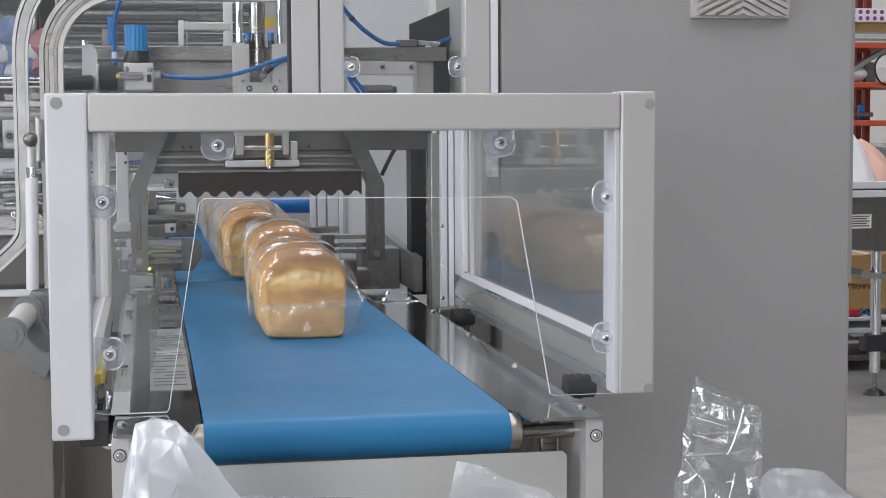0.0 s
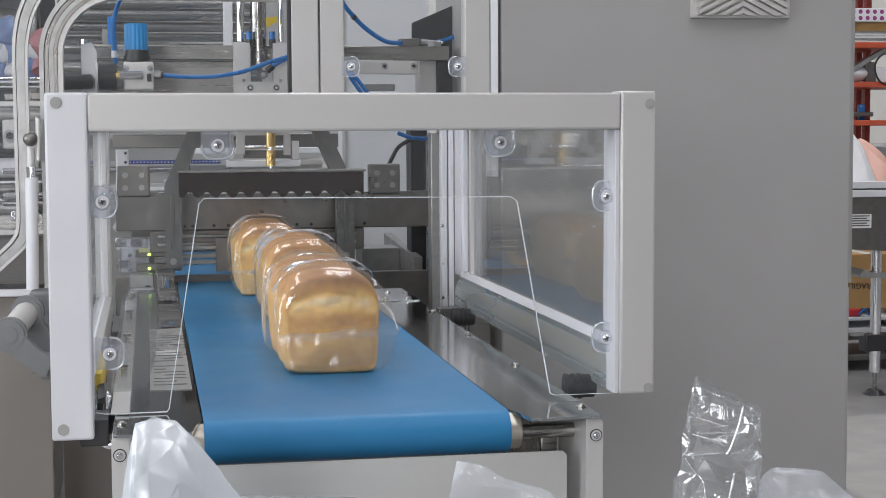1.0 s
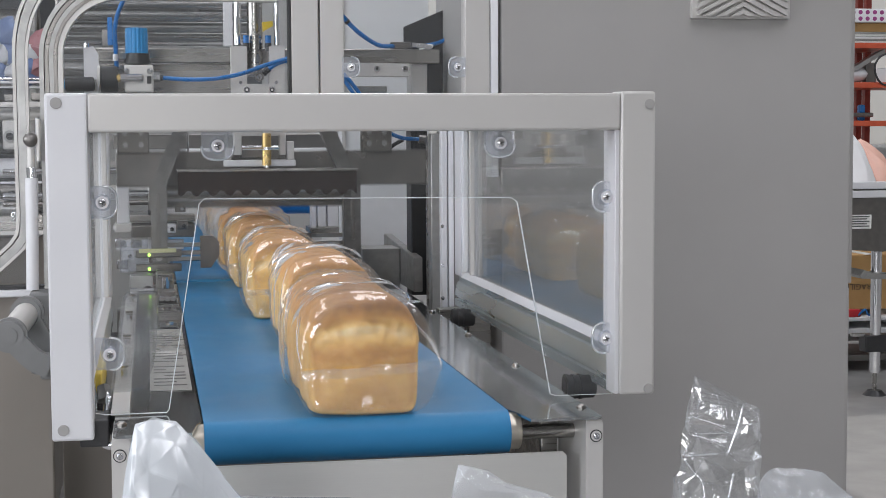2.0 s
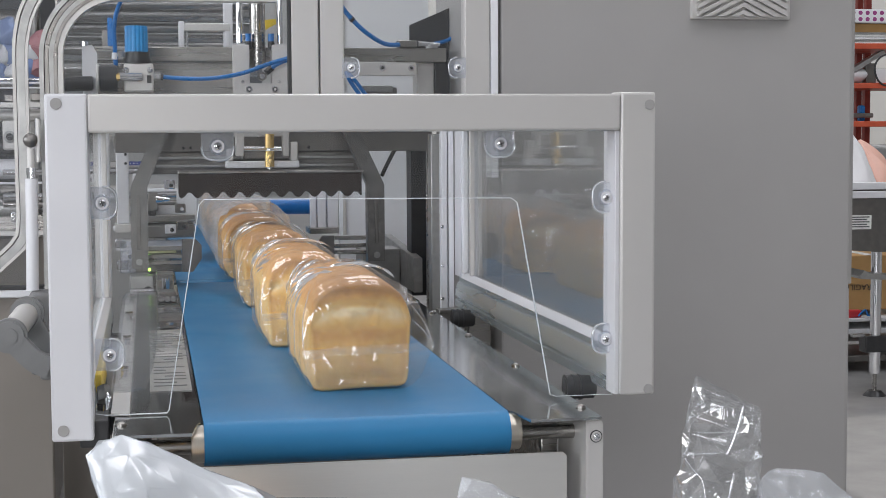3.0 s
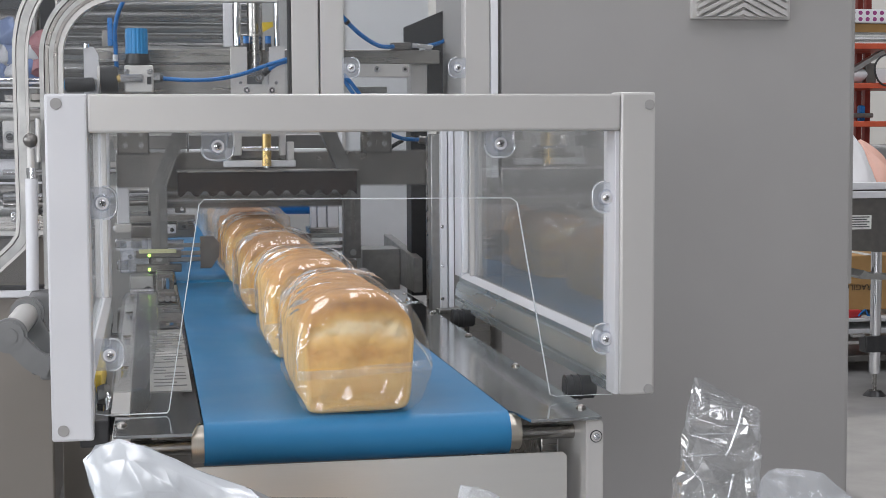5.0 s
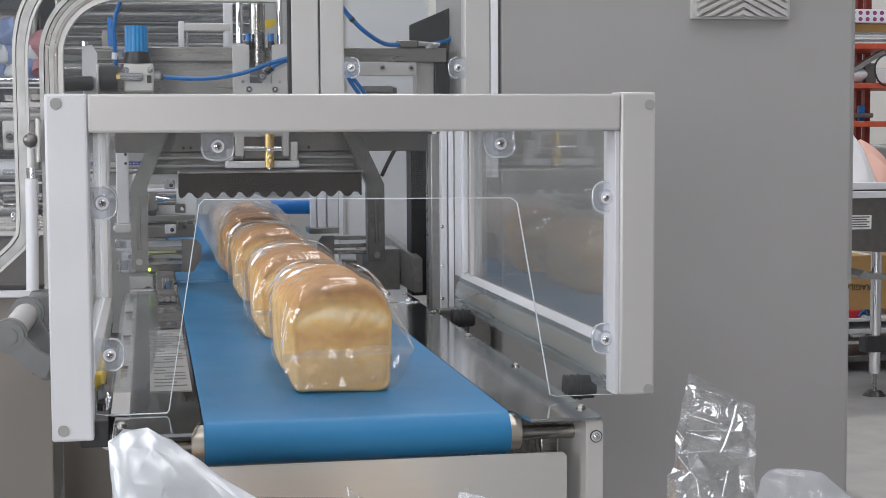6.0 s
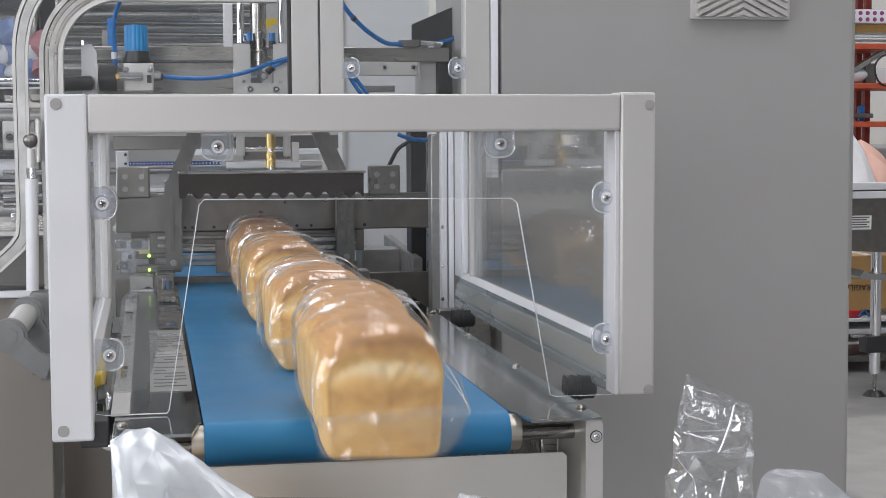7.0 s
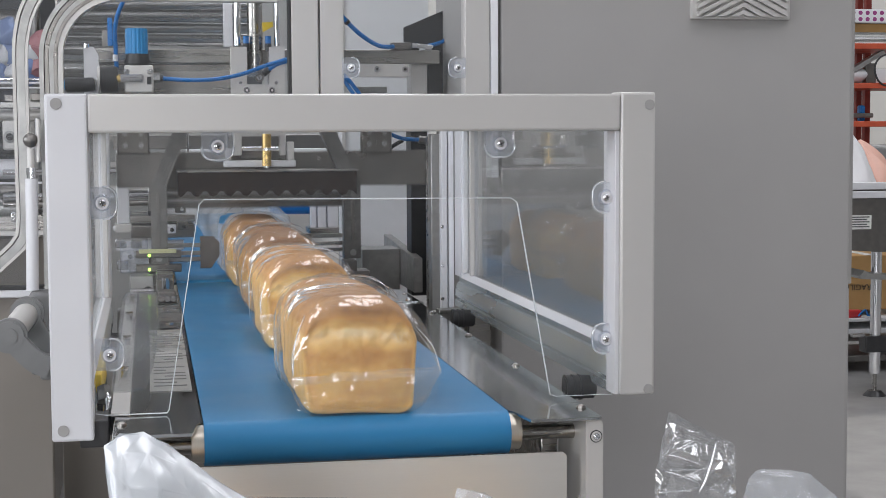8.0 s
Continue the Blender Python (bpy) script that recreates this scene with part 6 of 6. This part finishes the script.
def cartons():
    g = thing("brown_carton", "brown cardboard carton with black print, upside down", "carton", (3.3, 5.75, 0.262))
    body = part("box", box(3.05, 3.47, 5.6, 5.95, 0.29, 0.56, 0.006), CARD, g)
    cu = bpy.data.curves.new("print", "FONT")
    cu.body, cu.size, cu.extrude, cu.align_x = "FRAGILE", 0.041, 0.0005, "LEFT"
    tx = new("print", cu)
    tx.data.materials.append(BLACK)
    tx.parent = body
    tx.matrix_basis = Matrix.Translation(Vector((3.3033, 5.5985, 0.4163)) - OFF[body]) @ pose(0, 0, 0, 90, 180, 0)
    part("tape", box(3.25, 3.30, 5.598, 5.952, 0.559, 0.5625, 0), PAPER, body)
    g = thing("parts_trolley", "low trolley stacked with trays and small parts", "trolley", (3.3, 5.7, 0))
    for z0, z1, m in ((0.05, 0.08, STEEL_DARK), (0.135, 0.15, ALU), (0.185, 0.21, WHITE), (0.245, 0.262, WHITE)):
        part("tray", box(2.95, 3.75, 5.5, 5.98, z0, z1, 0.004), m, g)
    for x in (2.98, 3.72):
        for y in (5.53, 5.95):
            part("post", box(x - 0.012, x + 0.012, y - 0.012, y + 0.012, 0, 0.26, 0.001), STEEL_DARK, g)
    red = material("red_plastic", (0.55, 0.03, 0.04), 0.4)
    g = thing("red_tool", "small red hand tool with a blue cord", "tool", (3.2, 5.55, 0.262))
    part("body", box(3.13, 3.2, 5.52, 5.56, 0.2622, 0.30, 0.01), red, g)
    part("cord", sweep([(3.18, 5.52, 0.27), (3.21, 5.51, 0.30), (3.23, 5.52, 0.275), (3.25, 5.53, 0.27)], 0.005, n=8), BLUE, g, smooth=True)


rack()
rack_items()
work_bench()
far_conveyor()
cartons()


# ---- second machine behind, seen through the side window ----
def second_machine():
    g = thing("second_machine", "bare metal packing machine with rollers and covers behind the side window", "machine", (-1.0, 3.2, 0))
    part("body", box(-1.4, -0.5, 3.4, 3.9, 0.0, 0.86, 0.01), PAINT_WARM, g)
    # unseen sheets added at side and top to keep daylight off the rollers
    part("side_light_block", box(-1.42, -1.40, 2.5, 3.9, 0.0, 2.2, 0.002), SCREEN, g)
    part("roof_light_block", box(-1.42, -0.42, 2.9, 3.9, 2.2, 2.22, 0.002), SCREEN, g)
    part("back_cover", box(-1.4, -0.45, 3.85, 3.88, 0.86, 2.2, 0.003), SCREEN, g)
    for z, r, m in ((0.93, 0.02, CHROME), (1.0, 0.035, STEEL), (1.075, 0.018, STEEL_DARK), (1.14, 0.03, CHROME), (1.235, 0.045, STEEL), (1.33, 0.02, CHROME), (1.40, 0.03, STEEL), (1.52, 0.04, STEEL_DARK), (1.62, 0.03, STEEL)):
        part("roller", rod((-1.38, 3.5, z), (-0.52, 3.5, z), r, n=20), (STEEL_DARK, ARM)[int(z * 100) % 2], g)
    for x in (-1.35, -1.15, -0.98, -0.86, -0.72, -0.56):
        part("upright", box(x, x + 0.035, 3.40, 3.45, 0.86, 2.2, 0.003), CAST if x != -0.86 else ALU, g)
    for x, z in ((-0.83, 1.19), (-0.70, 1.19), (-0.78, 1.05)):
        b = part("bearing", box(x - 0.035, x + 0.035, 3.36, 3.40, z - 0.045, z + 0.045, 0.01), CAST, g)
        part("race", rod((x, 3.355, z), (x, 3.362, z), 0.025, n=24), BLACK, b)
    part("blue_panel", box(-0.9, -0.78, 3.37, 3.39, 0.93, 1.0, 0.003), BLUE, g)
    part("drip_tray", slab([(-1.4, 0.90), (-0.5, 0.90), (-0.5, 0.94), (-0.62, 0.99), (-1.4, 0.96)], 3.1, 3.4), STEEL, g)
    # rails, rollers and a bearing housing that show through the side window
    for a, b, m in ((137, 141, CHROME), (143, 147, ALU_WHITE), (152, 155, ALU_WHITE), (178, 187, ALU), (314, 318, ALU_WHITE), (398, 406, ALU)):
        x0, x1, y0, y1, z0, z1 = (-0.6443, -0.4278, 3, 3.03, 1.3250, 1.3312)
        zt, zb = 1.3312 - (a - 137) * 0.001635, 1.3312 - (b - 137) * 0.001635
        part("guide_rail", box(x0, x1, y0, y1, zb, zt, 0.002), m, g)
    for py, r, m in ((199, 0.017, ALU), (292, 0.028, ALU_WHITE), (362, 0.02, CAST)):
        zc = 1.3312 - (py - 137) * 0.001635
        part("drum", rod((-0.6468, 3.06, zc), (-0.5557 if py != 199 else -0.4331, 3.06, zc), r, n=24, bev=0.002), m, g)
    hb = part("bearing_housing", box(-0.5986, -0.5557, 3.02, 3.06, 1.1317, 1.2139, 0.006), ALU, g)
    part("bearing_ring", rod((-0.5784, 3.015, 1.1681), (-0.5790, 3.022, 1.1681), 0.017, n=24, bev=0.002), CAST, hb)
    part("bearing_bore", rod((-0.5780, 3.01, 1.1682), (-0.5788, 3.02, 1.1681), 0.010, n=20), BLACK, hb)
    for a in ((8, 165, 28, 177, STEEL_DARK), (52, 163, 72, 176, STEEL_DARK), (10, 330, 20, 352, BLACK), (14, 366, 30, 384, CHROME), (40, 322, 58, 350, STEEL), (58, 205, 63, 240, ALU_WHITE)):
        x, z = -0.5862 + (a[0] - 10) * 0.001635, 1.3312 - (a[1] - 137) * 0.001635
        part("bracket", box(x, x + (a[2] - a[0]) * 0.001635, 3.0, 3.05, z - (a[3] - a[1]) * 0.001635, z, 0.003), a[4], g)
    s = thing("printed_film_sack", "blue, white and red printed film bundle on the second machine", "film bundle", (-0.95, 3.33, 1.27))
    cols = (material("blue_print_film", (0.2, 0.28, 0.5), 0.3), material("white_print_film", (0.7, 0.72, 0.75), 0.3), material("red_print_film", (0.42, 0.22, 0.24), 0.3))
    rnd = random.Random(4)
    for i in range(9):
        bm = bmesh.new()
        c = Vector((-0.6065, 3.2, 1.3657)) + Vector((0.036 * (i % 4) + rnd.uniform(-0.008, 0.008), 0, 0.045 * (i // 4) + rnd.uniform(-0.01, 0.01)))
        bmesh.ops.create_icosphere(bm, subdivisions=3, radius=0.05, matrix=Matrix.Translation(c) @ Matrix.Diagonal((1.1, 0.9, 0.75, 1)))
        for v in bm.verts:
            v.co += Vector((noise.noise(v.co * 30), 0, noise.noise(v.co * 30 + Vector((9, 0, 0))))) * 0.03
        part("fold", bm, cols[(0, 1, 0, 2, 1, 0, 1, 2, 0)[i]], s, smooth=True)
    g2 = thing("far_machine_cover", "grey machine cover sheets behind the sealing station", "machine cover", (0.3, 3.6, 0))
    part("sheet", box(-0.45, 0.40, 3.95, 3.97, 0.0, 2.2, 0.002), WALL, g2)
    for z in (0.98, 1.06, 1.15):
        part("rail", box(-0.45, 0.40, 3.92, 3.95, z, z + 0.02, 0.002), ALU, g2)


second_machine()


# ---- what moves ----
CYCLE = 1.5


def cycled(curve, t):
    """A value that repeats every cycle, from pairs of phase and value."""
    p = t % CYCLE
    for (a, u), (b, v) in zip(curve, curve[1:]):
        if a <= p <= b:
            return u + (v - u) * (p - a) / (b - a)
    return curve[0][1]


CARRIAGE_Y = [(0, 0.0), (0.1, 0.008), (0.2, 0.026), (0.3, 0.045), (0.4, 0.061), (0.5, 0.070), (0.6, 0.071), (0.7, 0.058), (0.8, 0.028), (0.9, -0.004), (1.0, -0.028), (1.1, -0.041), (1.2, -0.046), (1.3, -0.044), (1.4, -0.025), (1.5, 0.0)]
JAW_DROP = [(0, 0.0), (0.3, 0.0), (0.4, -0.018), (0.5, -0.068), (0.6, -0.118), (0.7, -0.141), (0.8, -0.147), (1.1, -0.147), (1.2, -0.088), (1.3, -0.022), (1.4, 0.0), (1.5, 0.0)]
JAW_RISE = [(0, 0.0), (0.4, 0.0), (0.5, 0.05), (0.6, 0.116), (0.7, 0.12), (1.1, 0.12), (1.2, 0.03), (1.3, 0.0), (1.5, 0.0)]
ARM_CLOSE = [(0, 0.0), (0.3, 0.002), (0.4, 0.014), (0.5, 0.036), (0.6, 0.057), (0.7, 0.061), (1.1, 0.061), (1.2, 0.036), (1.3, 0.008), (1.4, 0.0), (1.5, 0.0)]
TIMES = [i / 10 for i in range(81)]


def move_carriage():
    walk(CARRIAGE, [(t, pose(0, 1.4 + cycled(CARRIAGE_Y, t), 1.2)) for t in TIMES])
    walk(UPPER_JAW, [(t, pose(0, 0, cycled(JAW_DROP, t))) for t in TIMES])
    walk(LOWER_JAW, [(t, pose(0, 0, cycled(JAW_RISE, t))) for t in TIMES])
    for arm, s in zip(ARMS, (1, -1)):
        walk(arm, [(t, pose(s * cycled(ARM_CLOSE, t), 0, 0)) for t in TIMES])


# how a loaf leaves the belt: seconds after its middle nears the roller, y, z, tilt
TOPPLE = [(0, 0.031, 0.9, 0), (1, 0.016, 0.899, 2), (2, -0.004, 0.897, 5), (3, -0.03, 0.892, 11), (4, -0.058, 0.8803, 19), (5, -0.075, 0.8663, 32), (6, -0.078, 0.852, 52), (7, -0.07, 0.8458, 70), (8, -0.057, 0.8129, 80), (9, -0.062, 0.772, 84), (10, -0.065, 0.7558, 86), (11, -0.068, 0.7375, 87)]
# what each loaf does once it has landed: thirtieths of a second after the same moment, x, y, z, tilt
LANDED = [[(14, -0.034, -0.075, 0.714, 88), (20, -0.124, -0.08, 0.6662, 90), (54, -0.125, -0.08, 0.6662, 90), (66, -0.13, -0.085, 0.665, 90)],
          [(12, 0.006, -0.07, 0.7202, 87), (15, -0.0015, -0.071, 0.7191, 88), (18, -0.003, -0.073, 0.7051, 88), (27, -0.005, -0.085, 0.6532, 90), (36, 0.0, -0.165, 0.665, 90), (42, 0.02, -0.265, 0.662, 90)],
          [(13, 0.031, -0.075, 0.6911, 88), (15, 0.031, -0.075, 0.6642, 88), (20, 0.03, -0.085, 0.67, 90), (36, 0.02, -0.205, 0.662, 90)],
          [(13, 0.063, -0.07, 0.7202, 86), (16, 0.0986, -0.07, 0.731, 86), (19, 0.118, -0.075, 0.7201, 88), (22, 0.13, -0.08, 0.6533, 90), (27, 0.132, -0.085, 0.662, 90)]]
# when each loaf's middle nears the roller, in frames of a thirtieth
TIPS = [70, 120, 163, 209]
# how much sooner each one starts to tip, before it falls in step with the rest
EARLY = [0, 1.1, 0.6, 1.2]
# how far each one slides sideways as it falls
DRIFT = [-0.012, -0.010, 0.028, 0.012]


def move_loaves():
    for i, (ob, (y0, x, b)) in enumerate(zip(THE_LOAVES, LOAVES)):
        half = LOAF_L / 2
        rows = [(0.0, pose(x, y0 + half, 0.9))]
        if i >= len(TIPS):
            rows.append((8.0, pose(x, y0 - SPEED * 8.0 + half, 0.9)))
        else:
            rows.append(((TIPS[i] - EARLY[i]) / 30 - 0.4, pose(x, 0.031 + 0.4 * SPEED, 0.9)))
            for k, y, z, a in TOPPLE:
                rows.append(((TIPS[i] + k - EARLY[i] * max(0.0, 1 - k / 8)) / 30, pose(x + DRIFT[i] * min(1.0, k / 9), y, z, a)))
            for k, lx, y, z, a in LANDED[i]:
                rows.append(((TIPS[i] + k) / 30, pose(lx, y, z, a)))
            rows.append((8.0, pose(*LANDED[i][-1][1:5])))
        walk(ob, rows)


def move_bags():
    """The bags in front shift when a loaf lands on them."""
    m = Matrix.Translation
    base = Vector((-0.185, -0.3, 0.526))
    pivot = Vector((0, 0, 0.38))

    def left(dx, dz, turn):
        return m(base + Vector((dx, 0, dz))) @ m(pivot) @ pose(0, 0, 0, 0, turn, 0) @ m(-pivot)
    walk(BAG_L, [(0.0, left(0, 0, 0)), (2.6, left(0, 0, 0)), (2.8, left(-0.002, 0.0, -3)), (2.92, left(-0.014, -0.004, -20)), (3.0, left(-0.018, -0.005, -27)), (4.2, left(-0.018, -0.005, -27)), (4.5, left(-0.020, -0.008, -28)),
                 (5.7, left(-0.016, -0.006, -24)), (6.0, left(-0.008, -0.003, -16)), (7.2, left(-0.007, -0.003, -15)), (7.5, left(-0.009, -0.005, -16)), (8.0, left(-0.011, -0.006, -16))])
    rb = Vector((0.28, TY0, 0.526))
    walk(BAG_R, [(t, m(rb + Vector((dx, 0, dz))) @ pose(0, 0, 0, 0, a, 0)) for t, dx, dz, a in (
        (0.0, 0, 0, 0), (1.7, -0.001, 0.0, 0), (3.0, -0.002, 0.001, 0.2), (4.5, -0.002, 0.0, 0.2), (5.6, -0.003, 0.001, 0), (6.0, -0.006, 0.003, 0), (7.5, -0.008, 0.003, 0), (7.65, -0.008, 0.002, 0), (7.8, -0.022, -0.026, 0), (7.9, -0.023, -0.029, 0), (8.0, -0.023, -0.028, 0))])
    fb = Vector((0.345, -0.30, 0.526))
    walk(BAG_FAR, [(t, m(fb + Vector((dx, 0, 0)))) for t, dx in ((0.0, 0.0), (7.6, -0.001), (7.8, -0.012), (8.0, -0.012))])

    mb = Vector((0.09, -0.27, 0.526))
    walk(BAG_MID, [(t, m(mb + Vector((dx, 0, dz)))) for t, dx, dz in ((0.0, 0.0, 0.0), (1.7, 0.0, 0.0), (2.6, 0.004, -0.012), (4.2, 0.004, -0.014), (5.7, 0.002, -0.024), (7.3, 0.002, -0.026), (8.0, 0.0, -0.022))])


def motions():
    move_carriage()
    move_loaves()
    move_bags()


motions()
